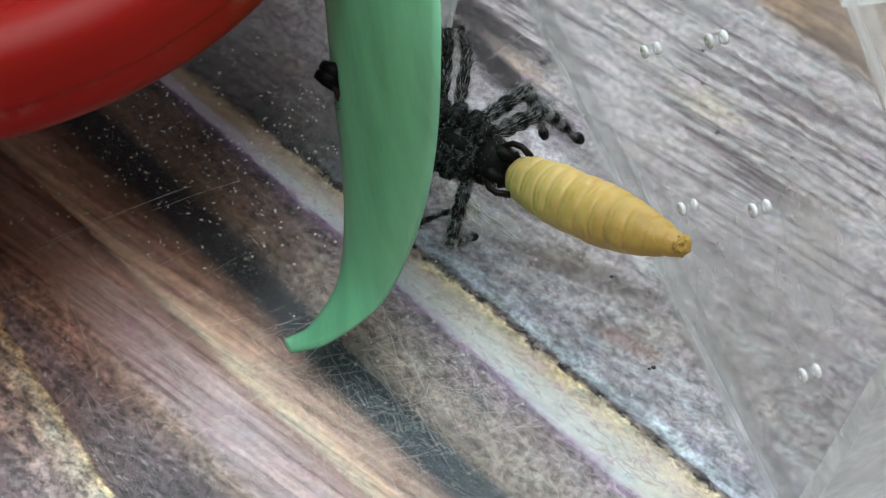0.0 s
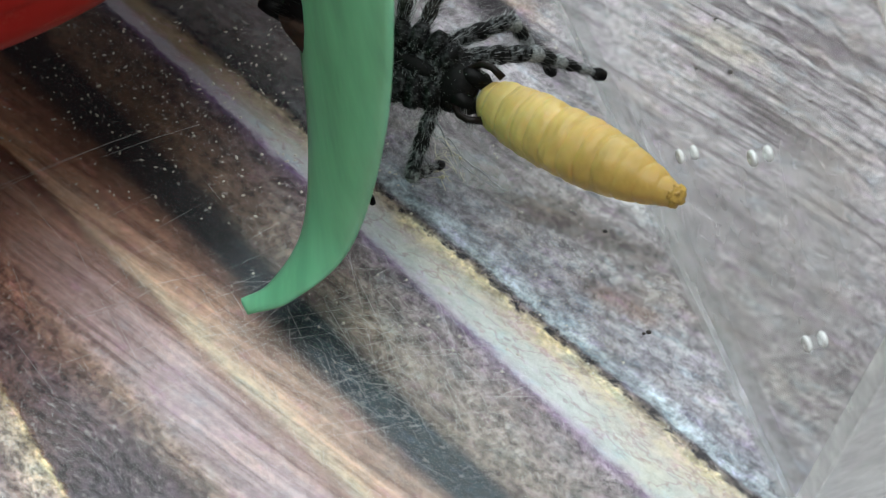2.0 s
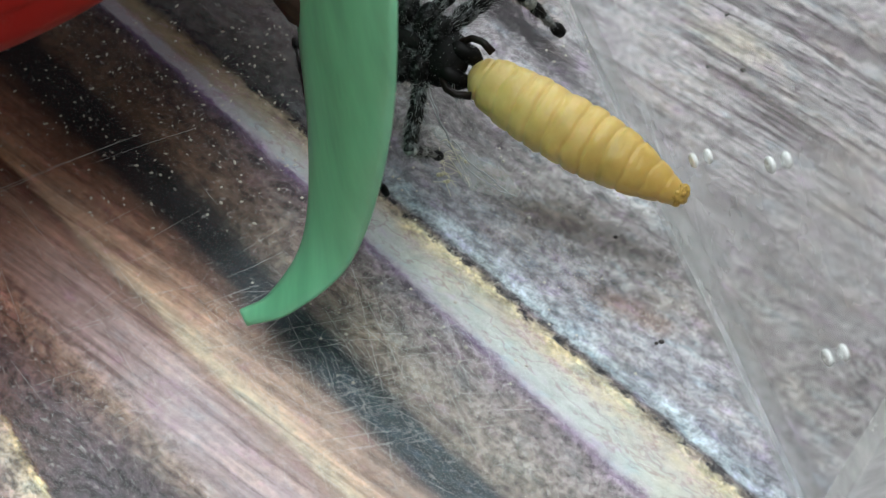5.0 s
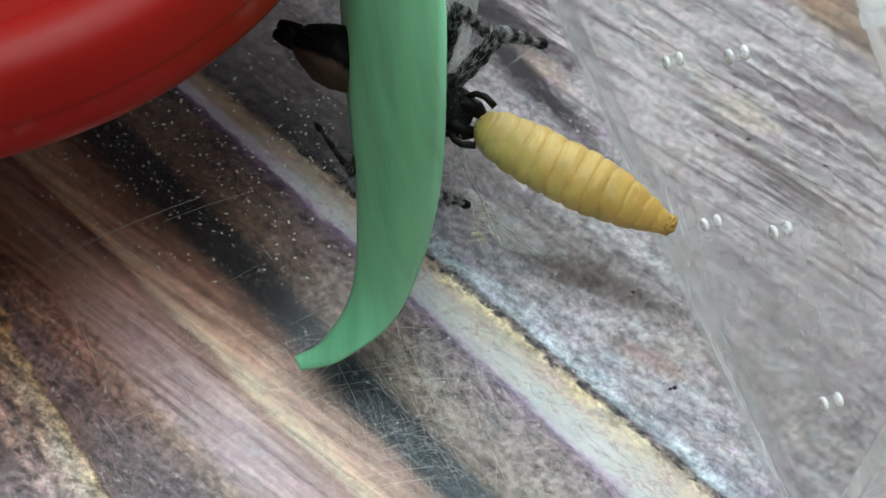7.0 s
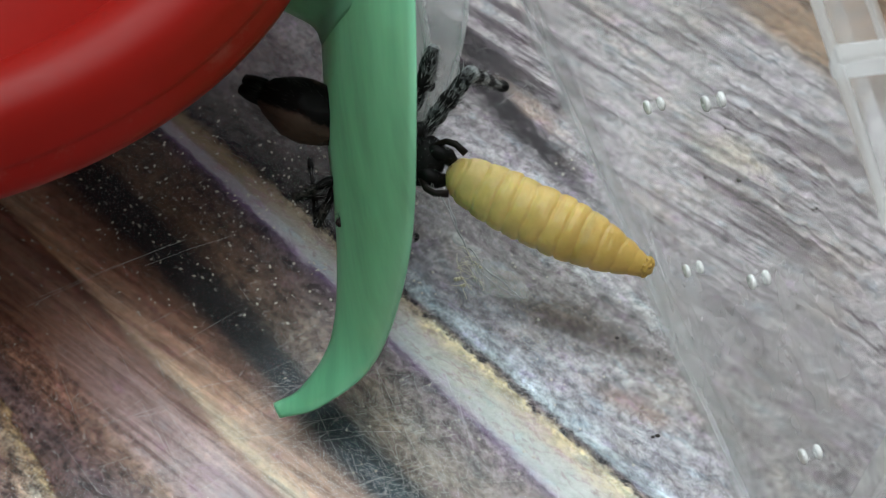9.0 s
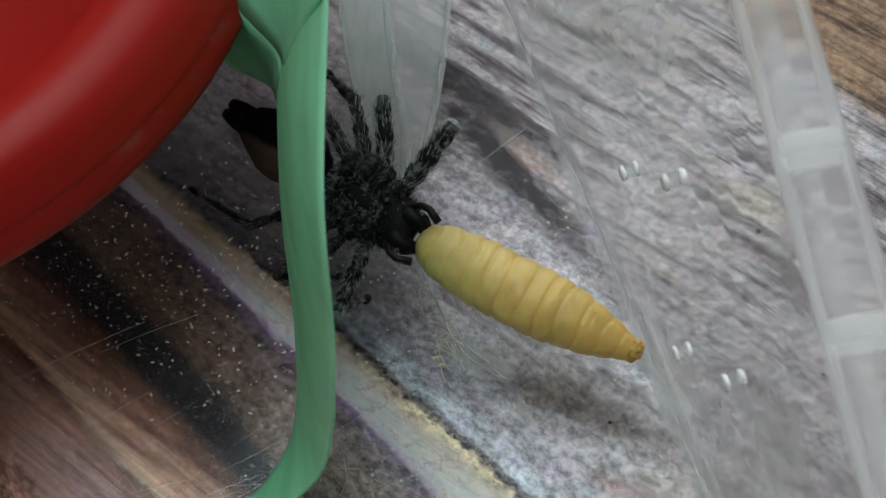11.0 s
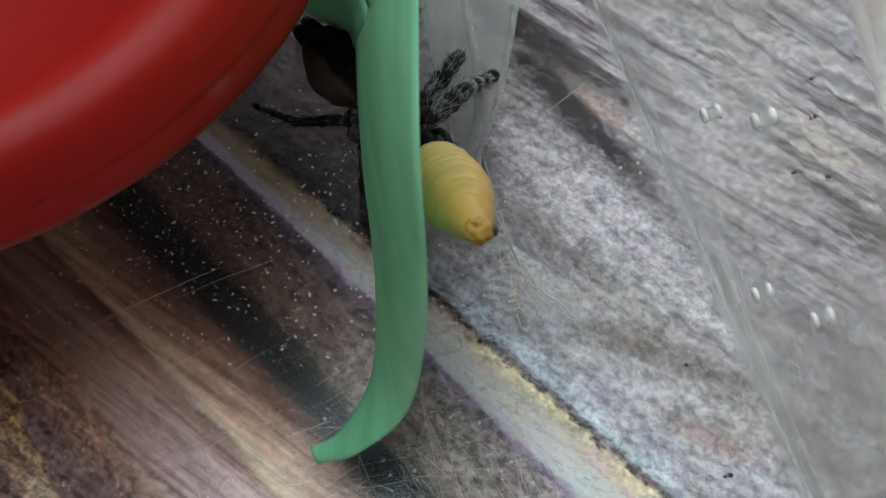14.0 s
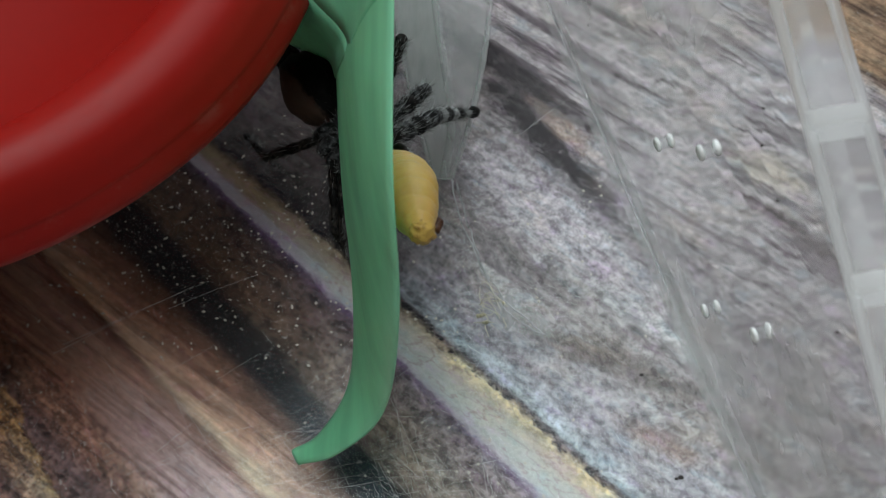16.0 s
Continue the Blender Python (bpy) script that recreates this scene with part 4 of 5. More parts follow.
    for name, (x, y) in COXA.items():
        bm = bmesh.new()
        a, b = Vector((x * 0.75 - 0.33, y * 0.35, 0.24)), Vector((x, y * 1.5, 0.16))
        tube(bm, [(a.lerp(b, k / 6)) * U for k in range(7)], [U * r for r in (0.08, 0.15, 0.18, 0.19, 0.19, 0.17, 0.12)], 12)
        for _ in range(240):
            p = a.lerp(b, rnd.random())
            d = Vector((rnd.uniform(-1, 1), rnd.uniform(-1, 1), rnd.uniform(0, 1))).normalized()
            spike(bm, (p + d * 0.14) * U, (p + d * rnd.uniform(0.18, 0.27)) * U + jit(0.08 * U), 0.0042 * U, 2 if rnd.random() < 0.4 else 3)
        part("hip", bm, [HIP_BLACK] + mats[1:], thing)
    legs = {}
    for name, (x, y) in COXA.items():
        front = name in ("A", "C", "B")
        g = {"A": 0.92, "C": 0.7, "B": 0.82}.get(name, 0.68 if name in "FG" else 0.5)
        rear = [DARK_LEG, BLACK_HAIR, PALE_HAIR, DARK_BRISTLE]
        bm = leg_segment(UPPER, [(0.0, 0.26, 0.18 * g, 0.2 * g, 1), (0.22, 0.5, 0.2 * g, 0.23 * g, 0), (0.48, 0.72, 0.22 * g, 0.21 * g, 1), (0.7, 1.04, 0.19 * g, 0.19 * g, 0)], 300 if front else 230 if name in "FG" else 120, 0.6 if front else 0.45 if name in "FG" else 0.15)
        up = part("leg", bm, mats if front else rear, thing, "hairy grey and black leg")
        bm = leg_segment(LOWER, [(-0.02, 0.16, 0.2 * g, 0.17 * g, 0), (0.15, 0.32, 0.17 * g, 0.16 * g, 1), (0.31, 0.48, 0.15 * g, 0.14 * g, 0), (0.47, 0.66, 0.14 * g, 0.12 * g, 1), (0.65, 0.87, 0.10 * g, 0.07 * g, 0), (0.86, 1.0, 0.13 * g, 0.16 * g, 1)], 190 if front else 110, 0.4 if front else 0.12, True)
        low = part("lower_leg", bm, [BAND_GREY] + mats[1:] if front else rear, up, "banded lower leg with a black foot")
        legs[name] = (up, low)
    return thing, legs


SPIDER_THING, LEGS = spider()


# ---- silk, specks and scraps on the floor of the box ----
def silk_strip():
    left = curve_points([(-0.95, 1.35, 1.35), (-1.2, 2.2, 2.1), (-1.6, 4.2, 3.0), (-1.9, 7.5, 3.6)], 26)
    mid = curve_points([(-0.75, 1.3, 1.35), (-0.5, 2.3, 2.2), (-0.7, 4.0, 3.0), (-0.9, 7.5, 3.6)], 26)
    right = curve_points([(-0.6, 1.3, 1.3), (-0.1, 2.4, 2.0), (0.3, 4.2, 2.6), (0.55, 7.5, 3.0)], 26)
    bm = bmesh.new()
    rows = []
    for a, b, c in zip(left, mid, right):
        row = [a.lerp(b, k / 6) + Vector((0, 0, 0.06 * noise.noise(a * 2 + Vector((k, 0, 0))))) for k in range(6)] + [b.lerp(c, k / 6) + Vector((0, 0, 0.06 * noise.noise(c * 2 + Vector((k, 0, 0))))) for k in range(7)]
        rows.append([bm.verts.new(p * U) for p in row])
    for r0, r1 in zip(rows, rows[1:]):
        for k in range(len(r0) - 1):
            bm.faces.new((r0[k], r0[k + 1], r1[k + 1], r1[k])).material_index = 0 if k < 6 else 1
    ob = part("silk_sheet", bm, [SILK, SILK_THIN])
    for line, r in ((left, 0.04), (mid, 0.09), (right, 0.06)):
        bm = bmesh.new()
        tube(bm, [p * U + Vector((0, 0, 0.02 * U)) for p in line], [r * U * rnd.uniform(0.95, 1.05) for _ in line], 10)
        part("fold", bm, SILK_FOLD, ob, "denser white fold of silk")
    mod = ob.modifiers.new("thick", "SOLIDIFY")
    mod.thickness = 0.02 * U
    tagged(ob, "translucent white sheet of spider silk hanging behind the leaf", "silk")
    bm = bmesh.new()
    for pts, r in (([(-0.6, 1.3, 1.3), (-0.35, 0.3, 1.1), (0.02, -0.7, 0.98), (0.25, -1.3, 0.95)], 0.018), ([(-0.5, 1.2, 1.3), (-0.2, 0.1, 1.1), (0.1, -0.9, 0.98)], 0.022), ([(0.2, -0.9, 0.95), (0.6, -1.5, 0.95), (1.2, -2.1, 0.96)], 0.016), ([(0.1, -1.0, 0.95), (0.6, -1.7, 0.94), (1.25, -2.15, 0.97)], 0.012)):
        c = curve_points(pts, 14)
        tube(bm, [(p + jit(0.03)) * U for p in c], [r * U * rnd.uniform(0.5, 1.2) for _ in c], 6)
    spine = curve_points([(0.25, -1.25, 0.93), (0.6, -1.65, 0.94), (0.95, -1.85, 0.95), (1.38, -2.1, 0.94)], 22)
    rows = []
    for i, p in enumerate(spine):
        w = 0.4 * math.sin(math.pi * (0.08 + 0.84 * i / 21)) * (1 + 0.5 * noise.noise(p * 3))
        rows.append([bm.verts.new((p + Vector((0.55, 0.83, 0)) * w * (k / 3 - 1 + 0.2 * noise.noise(p * 6 + Vector((k, 0, 0)))) + Vector((0, 0, 0.03 * noise.noise(p * 9 + Vector((0, k, 0)))))) * U) for k in range(7)])
    for r0, r1 in zip(rows, rows[1:]):
        for k in range(6):
            bm.faces.new((r0[k], r0[k + 1], r1[k + 1], r1[k])).material_index = 1
    ob = part("silk_strand", bm, [silk_material("silk_strand", 0.25, 0.7), silk_material("silk_patch", 0.0, 0.42)])
    tagged(ob, "twisted white silk strand anchored to the acrylic floor", "silk")


def specks():
    bm = bmesh.new()
    for _ in range(1100):
        a = rnd.gauss(0, 1)
        x, y = rnd.uniform(-9.5, -1.6), rnd.uniform(-3.0, 4.5)
        if rnd.random() > math.exp(-(((x + 5.6) / 3.2) ** 2 + ((y - 0.3) / 2.2) ** 2)):
            continue
        s = rnd.uniform(0.015, 0.044)
        p = Vector((x, y, 0.9 + s * 0.4))
        ang = rnd.uniform(0, 3.14)
        d = Vector((math.cos(ang), math.sin(ang), 0)) * s * rnd.uniform(0.8, 1.5)
        e = Vector((-math.sin(ang), math.cos(ang), 0)) * s * 0.7
        vs = [bm.verts.new((p + q) * U) for q in (d, e, -d, -e, Vector((0, 0, s * 0.5)), Vector((0, 0, -s * 0.38)))]
        for i in range(4):
            bm.faces.new((vs[i], vs[(i + 1) % 4], vs[4]))
            bm.faces.new((vs[(i + 1) % 4], vs[i], vs[5]))
    for _ in range(170):
        x, y = rnd.uniform(-4, 3.2), rnd.uniform(-6, 1.5)
        s = rnd.uniform(0.015, 0.04)
        p = Vector((x, y, 0.9 + s * 0.4))
        vs = [bm.verts.new((p + q * s) * U) for q in (Vector((1, 0, 0)), Vector((0, 1, 0)), Vector((-1, 0, 0)), Vector((0, -1, 0)), Vector((0, 0, 0.5)), Vector((0, 0, -0.38)))]
        for i in range(4):
            bm.faces.new((vs[i], vs[(i + 1) % 4], vs[4]))
            bm.faces.new((vs[(i + 1) % 4], vs[i], vs[5]))
    ob = part("specks", bm, SPECK, smooth=False)
    tagged(ob, "pale dry specks scattered on the acrylic floor", "specks", kind="stuff")
    for x, y, s, z in ((6.11, 1.18, 0.07, 0), (5.42, 1.29, 0.05, 0), (6.05, 3.46, 0.06, 0), (7.65, 0.43, 0.05, 0), (7.03, -1.9, 0.05, 0), (7.77, -1.71, 0.04, 0), (5.94, 2.53, 0.05, 0), (3.69, -5.18, 0.07, 0.9), (3.07, -3.04, 0.06, 0.9), (3.6, -5.2, 0.05, 0.9)):
        bm = bmesh.new()
        bmesh.ops.create_icosphere(bm, subdivisions=2, radius=0.6 * s * U)
        for v in bm.verts:
            v.co = Vector((v.co.x * 1.3, v.co.y, v.co.z * 0.6)) * (1 + 0.3 * noise.noise(v.co * 4000)) + Vector((x, y, z + s * 0.5)) * U
        tagged(part("dropping", bm, DROPPING), "tiny dark dropping lying on the floor", "dropping", "dark droppings")


def threads():
    bm = bmesh.new()
    # long straight scratches in a few directions, then short faint ones
    for count, mx, my, spread, angles, lo, hi in ((150, -1.6, -5.9, 1.3, (-73, -73, 8, 8, -45), 0.4, 1.9), (60, -5.0, -4.6, 1.8, (25, 25, -60), 0.4, 1.6), (380, -1.4, -5.8, 1.4, (-73, 8, 30, -40, 60), 0.08, 0.32), (150, -5.2, -5.0, 1.8, (25, -60, 60), 0.06, 0.25)):
        for _ in range(count):
            ang = radians(rnd.choice(angles) + rnd.gauss(0, 9))
            d = Vector((math.cos(ang), math.sin(ang), 0)) * rnd.uniform(lo, hi) / 2
            p = Vector((rnd.gauss(mx, spread), rnd.gauss(my, spread * 0.8), 0.912))
            bow = Vector((-d.y, d.x, 0)) * rnd.uniform(-0.03, 0.03)
            tube(bm, [(p - d) * U, (p + bow) * U, (p + d) * U], [0.0008 * U, rnd.uniform(0.0014, 0.0022) * U, 0.0008 * U], 3, 0, False)
    for a, b in (((-8.5, -1.9), (-5.6, -0.6)), ((-8.7, -2.1), (-5.9, -0.7)), ((-1.9, -3.2), (-0.8, -5.9)), ((-1.8, -3.2), (-1.2, -6.2)), ((-3.4, -4.9), (-1.7, -3.1)), ((-5.8, -6.6), (-3.0, -4.8)), ((0.9, 2.6), (2.2, 3.6)), ((-4.6, -0.5), (-6.4, -1.2))):
        pa, pb = Vector((*a, 0.92)), Vector((*b, 0.92))
        tube(bm, [pa * U, (pa.lerp(pb, 0.5) + Vector((0, 0, 0.05))) * U, pb * U], [0.0022 * U] * 3, 4, 0, False)
    for k in range(11):
        u = k / 10
        a = Vector((2.2 + 1.5 * u + rnd.gauss(0, 0.1), 5.0 - 0.6 * rnd.random(), 0.93 + 0.5 * rnd.random()))
        b = Vector((4.2 + rnd.gauss(0, 0.3), -2.3 + rnd.gauss(0, 1.0), 0.93 + 0.35 * rnd.random()))
        tube(bm, [a * U, a.lerp(b, rnd.uniform(0.4, 0.6)) * U + Vector((rnd.gauss(0, 0.06), 0, -0.03)) * U, b * U], [rnd.uniform(0.0015, 0.003) * U] * 3, 4, 0, False)
    ob = part("silk_threads", bm, THREAD)
    tagged(ob, "fine silk threads and scratches on the acrylic floor", "silk", kind="stuff")
    bm = bmesh.new()
    for _ in range(20):
        p = Vector((0.12 + rnd.gauss(0, 0.1), -1.5 + rnd.gauss(0, 0.26), 0.93))
        d = Vector((rnd.gauss(0.05, 0.1), rnd.gauss(-0.16, 0.12), rnd.uniform(0, 0.08)))
        sway = jit(0.07) + Vector((0, 0, 0.06))
        tube(bm, curve_points([(p - d) * U, (p - d * 0.3 + sway) * U, (p + d * 0.4 - sway * 0.4 + Vector((0, 0, 0.05))) * U, (p + d) * U], 7), [0.006 * U] * 6 + [0.003 * U], 5)
    for _ in range(6):
        p = Vector((0.1 + rnd.gauss(0, 0.12), -1.75 + rnd.gauss(0, 0.2), 0.93))
        bmesh.ops.create_icosphere(bm, subdivisions=1, radius=rnd.uniform(0.03, 0.05) * U, matrix=Matrix.Translation(p * U))
    tagged(part("shed_hairs", bm, HUSK), "small tuft of straw-coloured shed hairs", "hairs", kind="stuff")


silk_strip()
specks()
threads()

# ---- what moves ----
LARVA = [
    (0, 0.00433, -0.00914, 0.01550, 32.1, -22.9, -45.1),
    (0.5, 0.00446, -0.00896, 0.01550, 30.9, -22.6, -45.6),
    (1, 0.00447, -0.00895, 0.01550, 30.0, -22.2, -44.9),
    (1.5, 0.00455, -0.00833, 0.01550, 28.6, -20.3, -44.4),
    (2, 0.00361, -0.00710, 0.01550, 27.0, -14.1, -41.6),
    (2.5, 0.00272, -0.00586, 0.01550, 25.8, -10.0, -40.2),
    (3, 0.00292, -0.00556, 0.01550, 25.3, -8.7, -40.5),
    (3.5, 0.00278, -0.00547, 0.01550, 25.4, -8.6, -40.0),
    (4, 0.00255, -0.00505, 0.01550, 25.2, -5.8, -38.9),
    (6.3, 0.00071, -0.00236, 0.01550, 26.1, 6.3, -32.4),
    (6.5, 0.00023, -0.00200, 0.01550, 26.2, 6.3, -32.1),
    (7, -0.00044, -0.00176, 0.01550, 27.1, 6.4, -29.0),
    (7.5, -0.00090, -0.00154, 0.01550, 27.2, 6.3, -28.6),
    (8, -0.00145, -0.00129, 0.01550, 27.4, 6.3, -28.3),
    (8.5, -0.00139, -0.00162, 0.01550, 27.8, 6.3, -27.4),
    (9, -0.00135, -0.00207, 0.01550, 27.7, 6.4, -26.8),
    (9.5, -0.00132, -0.00191, 0.01550, 24.8, 6.4, -27.7),
    (9.7, -0.00120, -0.00195, 0.01550, 24.6, 6.4, -27.7),
    (11.8, -0.00052, -0.00116, 0.01550, 21.3, 6.5, -30.8),
    (12, -0.00041, -0.00114, 0.01550, 21.0, 6.5, -30.9),
    (12.5, -0.00030, -0.00101, 0.01550, 20.4, 6.5, -31.4),
    (13, -0.00035, -0.00109, 0.01550, 20.4, 6.6, -31.0),
    (13.1, -0.00275, -0.00115, 0.01698, 20.6, -5.8, -35.0),
    (13.2, -0.00491, -0.00186, 0.02012, 19.8, -26.0, -49.7),
    (13.3, -0.00551, -0.00181, 0.02031, 21.1, -30.2, -50.6),
    (13.4, -0.00599, -0.00170, 0.02030, 20.8, -30.8, -51.5),
    (13.5, -0.00661, -0.00168, 0.02027, 20.7, -32.8, -53.3),
    (14, -0.00604, -0.00235, 0.02067, 16.4, -46.1, -69.6),
    (14.5, -0.00666, -0.00312, 0.02080, 15.2, -50.7, -72.1),
    (15, -0.00670, -0.00315, 0.02170, 23.8, -56.0, -71.5),
    (15.5, -0.00681, -0.00170, 0.02166, 24.4, -54.5, -71.0),
    (16, -0.00722, -0.00184, 0.02178, 25.3, -53.0, -70.1),
]
SPIDER = [
    (0, 0.00433, -0.00914, 0.01550, 28.8, 4.0, -32.2),
    (0.5, 0.00446, -0.00896, 0.01550, 28.4, 4.0, -30.5),
    (1, 0.00447, -0.00895, 0.01550, 27.7, 4.0, -30.5),
    (1.5, 0.00455, -0.00833, 0.01550, 27.0, 4.1, -30.2),
    (2, 0.00361, -0.00710, 0.01550, 27.3, 4.6, -27.0),
    (2.5, 0.00272, -0.00586, 0.01550, 27.2, 5.1, -24.3),
    (3, 0.00292, -0.00556, 0.01550, 26.8, 4.8, -25.0),
    (3.5, 0.00278, -0.00547, 0.01550, 26.2, 4.5, -28.5),
    (4, 0.00255, -0.00505, 0.01550, 26.3, 4.5, -28.6),
    (6.3, 0.00071, -0.00236, 0.01550, 26.7, 4.3, -30.0),
    (6.5, 0.00023, -0.00200, 0.01550, 27.0, 4.3, -28.8),
    (7, -0.00044, -0.00176, 0.01550, 27.3, 4.1, -28.5),
    (7.5, -0.00090, -0.00154, 0.01550, 27.2, 3.8, -29.3),
    (8, -0.00145, -0.00129, 0.01550, 27.0, 4.0, -30.6),
    (8.5, -0.00139, -0.00162, 0.01550, 27.5, 4.2, -29.4),
    (9, -0.00135, -0.00207, 0.01550, 28.1, 4.3, -25.2),
    (9.5, -0.00132, -0.00191, 0.01550, 24.7, 4.2, -29.1),
    (9.7, -0.00120, -0.00195, 0.01550, 23.1, 4.1, -33.9),
    (11.8, -0.00052, -0.00116, 0.01550, 18.7, 3.9, -38.7),
    (12, -0.00041, -0.00114, 0.01550, 19.1, 3.9, -37.2),
    (12.5, -0.00030, -0.00101, 0.01550, 18.4, 3.8, -38.0),
    (13, -0.00035, -0.00109, 0.01550, 17.8, 3.9, -39.4),
    (13.1, -0.00275, -0.00115, 0.01698, 16.4, 0.1, -44.2),
    (13.2, -0.00491, -0.00186, 0.02012, 15.0, -8.4, -50.1),
    (13.3, -0.00551, -0.00181, 0.02031, 14.4, -9.0, -51.6),
    (13.4, -0.00599, -0.00170, 0.02030, 13.8, -8.9, -52.8),
    (13.5, -0.00661, -0.00168, 0.02027, 13.0, -8.9, -54.5),
    (14, -0.00604, -0.00235, 0.02067, 13.7, -9.9, -55.2),
    (14.5, -0.00666, -0.00312, 0.02080, 12.4, -10.3, -57.0),
    (15, -0.00670, -0.00315, 0.02170, 13.8, -12.8, -56.5),
    (15.5, -0.00681, -0.00170, 0.02166, 15.5, -12.7, -54.3),
    (16, -0.00722, -0.00184, 0.02178, 14.2, -13.0, -56.6),
]
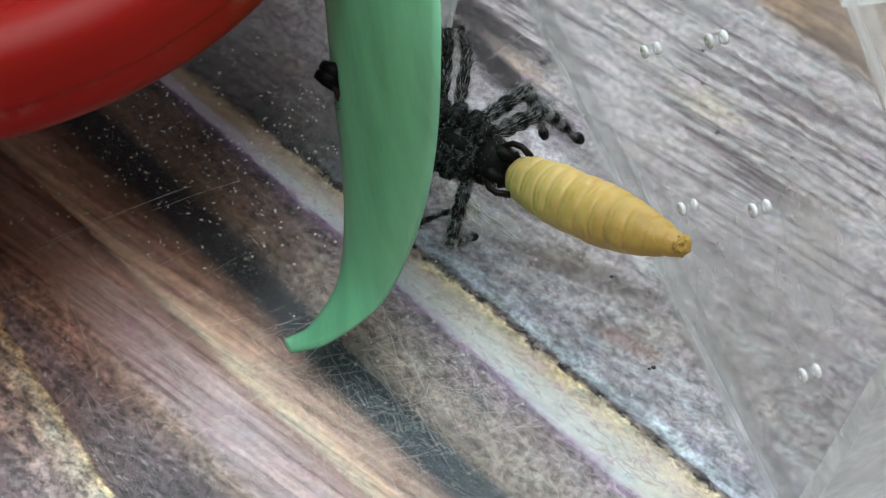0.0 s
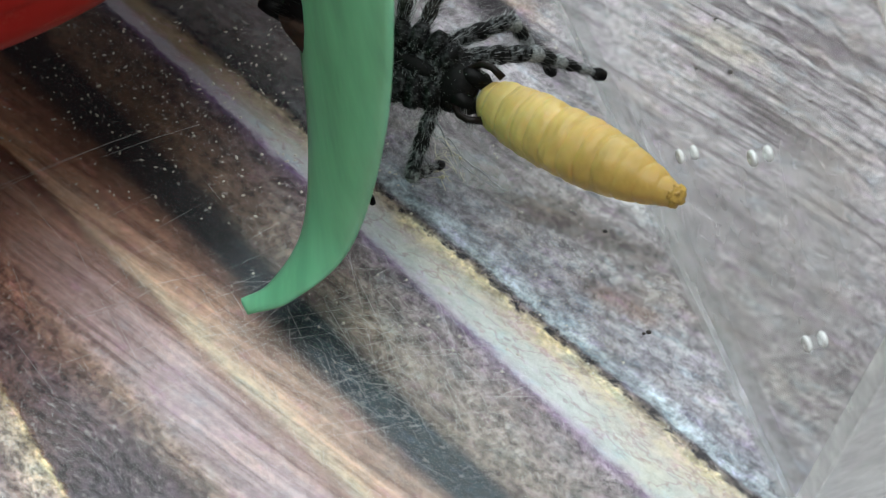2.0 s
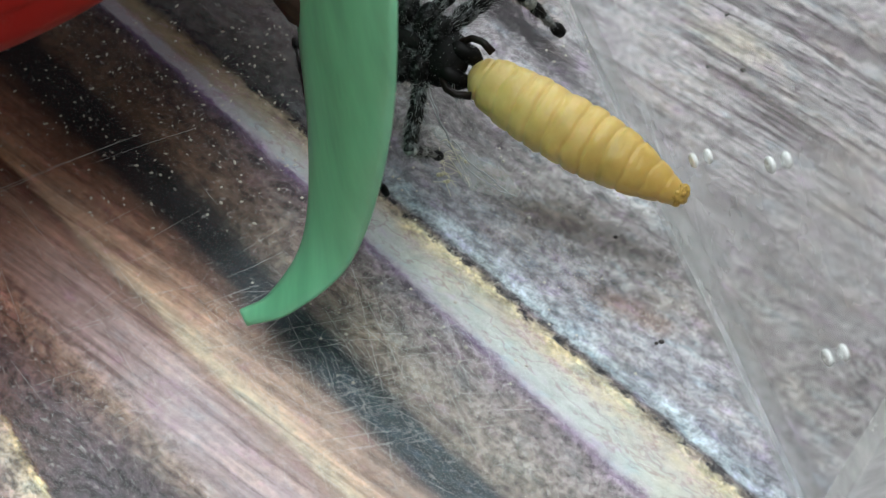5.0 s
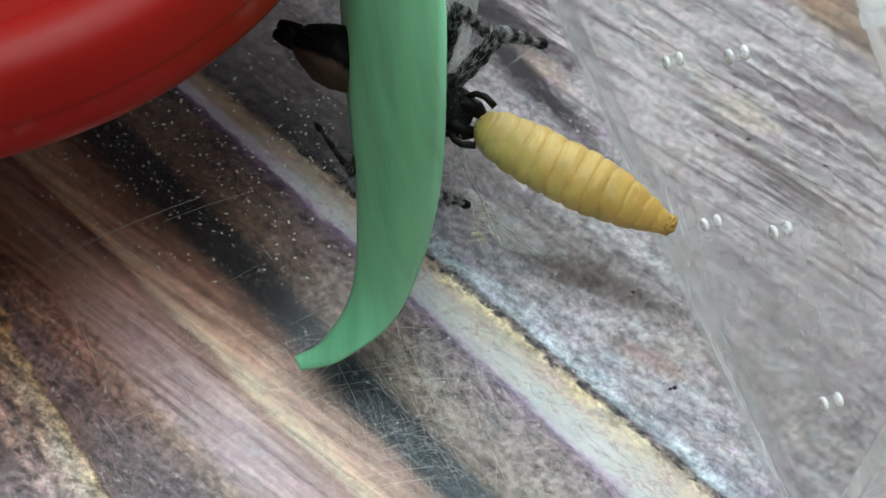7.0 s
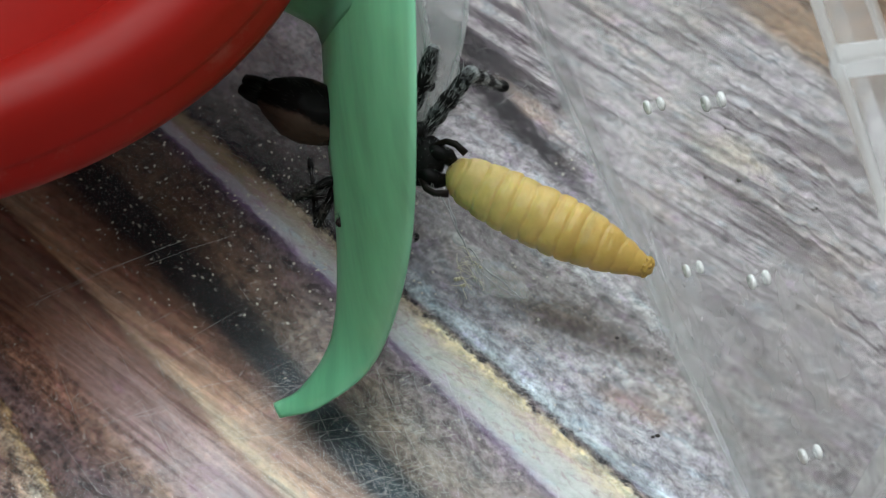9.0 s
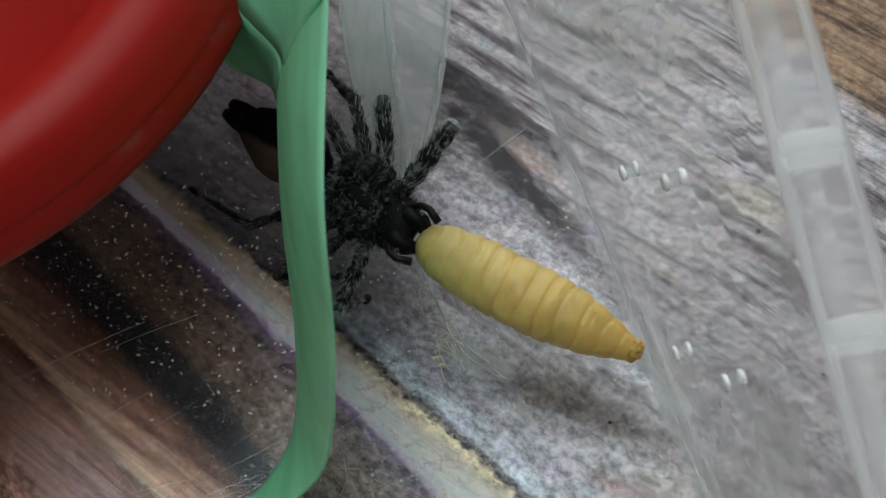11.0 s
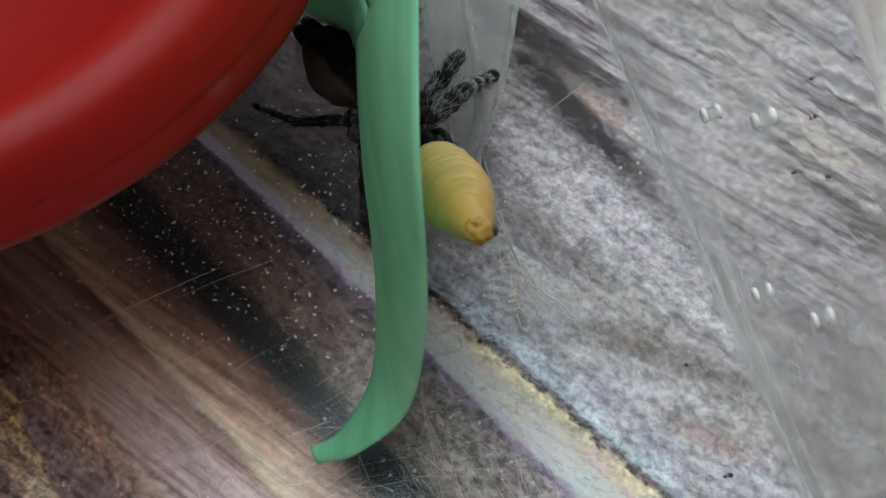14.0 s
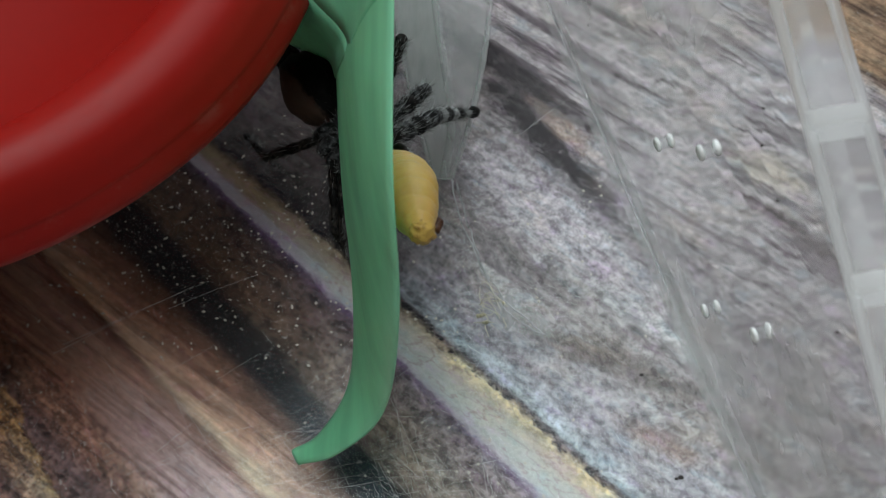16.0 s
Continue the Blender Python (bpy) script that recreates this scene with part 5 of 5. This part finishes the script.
FEET = {
    "A": [(0, 13.2, -0.3, 8.0), (0.5, 13.4, -0.3, 8.0), (1, 13.4, -0.2, 8.0), (1.5, 13.6, -0.0, 8.0), (2, 16.4, -1.3, 10.0), (2.5, 16.0, 0.5, 10.0), (3, 11.8, -0.7, 8.0), (3.5, 11.6, 1.1, 9.0), (4, 12.7, 2.9, 10.0), (6.3, 6.0, 6.2, 12.0), (6.5, 5.3, 7.6, 12.0), (7, 7.4, 10.3, 12.0), (7.5, 4.1, 8.2, 13.0), (8, 5.0, 8.8, 13.0), (8.5, 5.0, 10.7, 13.0), (9, 4.9, 9.6, 13.0), (9.5, 0.8, 5.0, 17.0), (12, -1.5, 12.9, 9.0), (12.5, -1.5, 12.9, 9.0), (13, -1.5, 12.9, 9.0), (13.2, -2.0, 11.9, 12.0), (13.5, -2.0, 11.9, 12.0), (14, -0.8, 13.7, 10.0), (14.5, -0.5, 13.2, 10.0), (15, 0.2, 12.7, 10.0), (15.5, -0.1, 12.5, 10.0), (16, 0.5, 12.6, 10.0)],
    "B": [(0, 9.4, 0.2, 8.0), (1, 9.9, 0.5, 8.0), (1.5, 10.3, 0.6, 8.0), (2.5, 11.9, -0.9, 10.0), (3.5, 11.1, 3.8, 11.0), (4, 10.8, 6.4, 11.0), (6.3, 2.5, 7.7, 15.0), (7, 1.1, 8.7, 16.0), (8.5, -0.7, 11.8, 16.0), (9.5, -4.9, 6.8, 11.0), (12, -3.9, 8.1, 11.0), (12.5, -3.9, 8.1, 11.0), (13, -3.9, 8.1, 11.0), (13.5, -9.0, 10.4, 11.0), (14, -8.2, 10.0, 11.0), (14.5, -9.1, 9.9, 11.0), (15, -8.8, 9.6, 11.0), (16, -9.3, 11.2, 11.0)],
    "F": [(0, 0.8, 11.4, 12.5), (1.5, 2.0, 9.5, 12.5), (3.5, 0.8, 9.4, 12.5), (6.3, -5.2, 13.0, 15.0), (8.5, -8.8, 15.2, 15.0), (9.5, -7.7, 15.3, 10.0), (11.8, -9.5, 20.6, 14.0), (12, -9.5, 20.6, 14.0), (12.5, -9.5, 20.6, 14.0), (13, -9.5, 20.6, 14.0), (13.5, -10.5, 16.3, 16.0), (14.5, -12.0, 16.0, 16.0), (16, -8.3, 14.0, 16.0)],
    "G": [(0, -4.0, 8.7, 15.0), (3.5, -5.5, 6.3, 15.0), (6.3, -8.6, 10.3, 15.0), (8.5, -11.1, 14.5, 15.0), (9.5, -15.5, 19.0, 9.0), (12, -13.6, 20.2, 5.5), (12.5, -13.6, 20.2, 5.5), (13, -13.6, 20.2, 5.5), (14.5, -15.6, 13.5, 15.0), (16, -13.1, 16.0, 15.0)],
    "C": [(0, 1.2, -11.4, 7.0), (0.5, 1.2, -11.4, 7.0), (1, 1.1, -11.3, 7.0), (1.5, 1.1, -10.7, 7.0), (2, 0.1, -9.3, 7.5), (2.5, -1.3, -8.6, 7.5), (3, -0.6, -8.4, 7.5), (3.5, -0.5, -8.3, 7.5), (4, -0.5, -8.3, 7.5), (6.3, -1.2, -6.4, 7.5), (6.5, -1.1, -6.0, 7.5), (7, -1.1, -6.4, 7.5), (7.5, -2.9, -6.2, 7.5), (8, -3.6, -4.1, 7.5), (8.5, -3.6, -4.3, 7.5), (9, -4.5, -5.1, 8.0), (9.5, -6.1, -4.2, 8.0), (12, -6.3, -2.6, 8.0), (12.5, -5.7, -2.6, 8.0), (13, -5.5, -3.2, 8.0), (13.5, -9.6, -4.9, 7.5), (14, -10.0, -6.4, 7.5), (14.5, -10.8, -7.9, 7.5), (15, -11.4, -6.4, 7.5), (16, -11.0, -6.6, 7.5)],
    "B2": [(0, -4.7, -5.8, 8.0), (1.5, -5.5, -7.2, 8.0), (3.5, -5.3, -8.1, 10.0), (6.3, -6.3, -5.2, 10.0), (8.5, -8.5, -4.5, 9.0), (9.5, -7.9, -3.7, 9.0), (12, -8.6, 0.2, 11.0), (13, -7.1, -3.4, 11.0), (13.5, -9.4, -4.4, 7.5), (14, -9.8, -5.8, 7.5), (14.5, -10.6, -7.3, 7.5), (15, -11.1, -5.8, 7.5), (16, -10.7, -5.7, 7.5)],
    "D": [(0, -1.3, -8.3, 7.0), (1, -5.2, -12.7, 7.0), (1.5, -5.8, -13.1, 7.0), (2, -6.4, -13.1, 7.0), (2.5, -5.8, -13.5, 7.0), (3, -5.7, -13.6, 7.0), (3.5, -5.7, -13.6, 7.0), (4, -5.7, -13.5, 7.0), (6.3, -6.3, -7.5, 7.5), (8.5, -10.2, -2.5, 8.0), (9.5, -13.8, 2.3, 8.0), (12, -9.6, -0.4, 8.0), (13, -8.3, -2.9, 8.0), (13.5, -10.0, -4.6, 7.5), (14, -10.4, -6.1, 7.5), (14.5, -11.2, -7.5, 7.5), (15, -12.0, -6.1, 7.5), (16, -11.6, -5.3, 7.5)],
    "E": [(0, -6.7, -3.6, 8.0), (3.5, -7.8, -4.9, 8.0), (6.3, -18.0, 10.2, 10.0), (7, -16.3, 2.0, 10.0), (8.5, -15.7, 4.9, 10.0), (9.5, -14.5, 1.1, 10.0), (11.8, -25.5, 14.7, 10.0), (12, -24.8, 15.0, 10.0), (12.5, -22.7, 12.3, 10.0), (12.7, -23.4, 15.0, 10.0), (13, -24.5, 16.2, 10.0), (13.5, -25.4, 14.0, 10.0), (14, -24.5, 11.7, 10.0), (14.5, -23.9, 10.8, 10.0), (15, -24.0, 10.3, 10.0), (15.5, -24.1, 10.8, 10.0), (16, -23.9, 10.9, 10.0)],
}


def between(rows, t):
    """The values of rows at t, on straight lines."""
    ts = [r[0] for r in rows]
    return [float(np.interp(t, ts, [r[i] for r in rows])) for i in range(1, len(rows[0]))]


RIGHT, UP, NEAR = Vector((1.00, -0.01, -0.03)), Vector((0.02, 0.88, 0.48)), Vector((0.02, -0.48, 0.88))  # sideways, uphill and towards the viewer
KNEES = {
    "A": [(0, 0.3, 0.9, 0.5), (3, 0.2, 0.9, 0.5), (4, 0.0, 1.0, 0.2), (6.3, 0.2, 0.9, 0.6), (9, 0.3, 0.8, 0.6), (9.5, 0.2, 0.9, 0.4), (12, 0.8, 0.45, 0.1), (13, 0.8, 0.45, 0.1), (13.5, 0.5, 0.6, 0.3), (16, 0.5, 0.6, 0.3)],
    "B": [(0, 0.3, 0.9, 0.5), (8.5, 0.3, 0.9, 0.5), (9.5, 0.35, 1.0, 0.1), (11.8, 0.05, 0.5, 1.0), (13, 0.05, 0.5, 1.0), (13.5, 0.7, 0.9, 0.1), (16, 0.9, 0.7, 0.1)],
    "C": [(0, -0.4, 0.05, 1.0), (4, -0.3, 0.15, 1.0), (6.3, -0.5, 0.0, 0.9), (9.5, -0.2, -0.1, 1.0), (16, -0.2, -0.1, 1.0)],
    "B2": [(0, -1.0, 0.1, 0.4), (4, -1.0, 0.1, 0.4), (6.3, -0.5, 0.0, 0.9), (16, -0.3, -0.1, 1.0)],
    "D": [(0, -0.5, -0.2, 0.6), (4, -0.5, -0.2, 0.6), (6.3, -0.5, 0.0, 0.9), (16, -0.3, -0.1, 1.0)],
}


def knee_side(name, t, y, body):
    """The side to which a leg's knee stands out, in the body's space."""
    if name in KNEES:
        a, b, c = between(KNEES[name], t)
        return body.to_3x3().inverted() @ (a * RIGHT + b * UP + c * NEAR)
    return Vector((0.1, -1, 0.15)) if name == "E" else Vector((0.1, 1 if y > 0 else -0.3, 0.9))


def motions():
    larva_rows = [(t, pose(*p)) for t, *p in LARVA]
    spider_rows = [(t, pose(*p)) for t, *p in SPIDER]
    walk(LARVA_THING, larva_rows)
    # the front of the larva curls about its hinge
    curl = [(0, 0), (2, 2), (4, 4), (6.3, 4), (9.7, 3), (12, 3), (13, 3), (13.2, 6), (13.5, 10), (14, 8), (14.5, 12), (15, 18), (15.5, 22), (16, 26)]
    walk(LARVA_FRONT, [(t, Matrix.Translation(HINGE) @ Matrix.Rotation(radians(a), 4, Vector((0, 0.75, -0.66)))) for t, a in curl])
    walk(SPIDER_THING, spider_rows)
    for name, (up, low) in LEGS.items():
        up_rows, low_rows = [], []
        for t, body in spider_rows:
            x, y = COXA[name]
            hip = Vector((x, y, 0.05)) * U
            foot = body.inverted() @ (Vector(between(FEET[name], t)) * 0.001)
            reach = foot - hip
            far = min(max(reach.length, 0.35 * (UPPER + LOWER)), 0.985 * (UPPER + LOWER))
            d = reach.normalized()
            out = knee_side(name, t, y, body)
            bend = (out - out.dot(d) * d).normalized()
            c = (UPPER ** 2 + far ** 2 - LOWER ** 2) / (2 * UPPER * far)
            a = math.acos(max(-1, min(1, c)))
            knee = hip + UPPER * (math.cos(a) * d + math.sin(a) * bend)
            end = hip + far * d

            def aim(at, to):
                ax = (to - at).normalized()
                ay = (bend.cross(d)).normalized()
                ay = (ay - ay.dot(ax) * ax).normalized()
                az = ax.cross(ay)
                return Matrix.Translation(at) @ Matrix((ax, ay, az)).transposed().to_4x4()

            m = aim(hip, knee)
            up_rows.append((t, m))
            low_rows.append((t, m.inverted() @ aim(knee, end)))
        walk(up, up_rows)
        walk(low, low_rows)


motions()
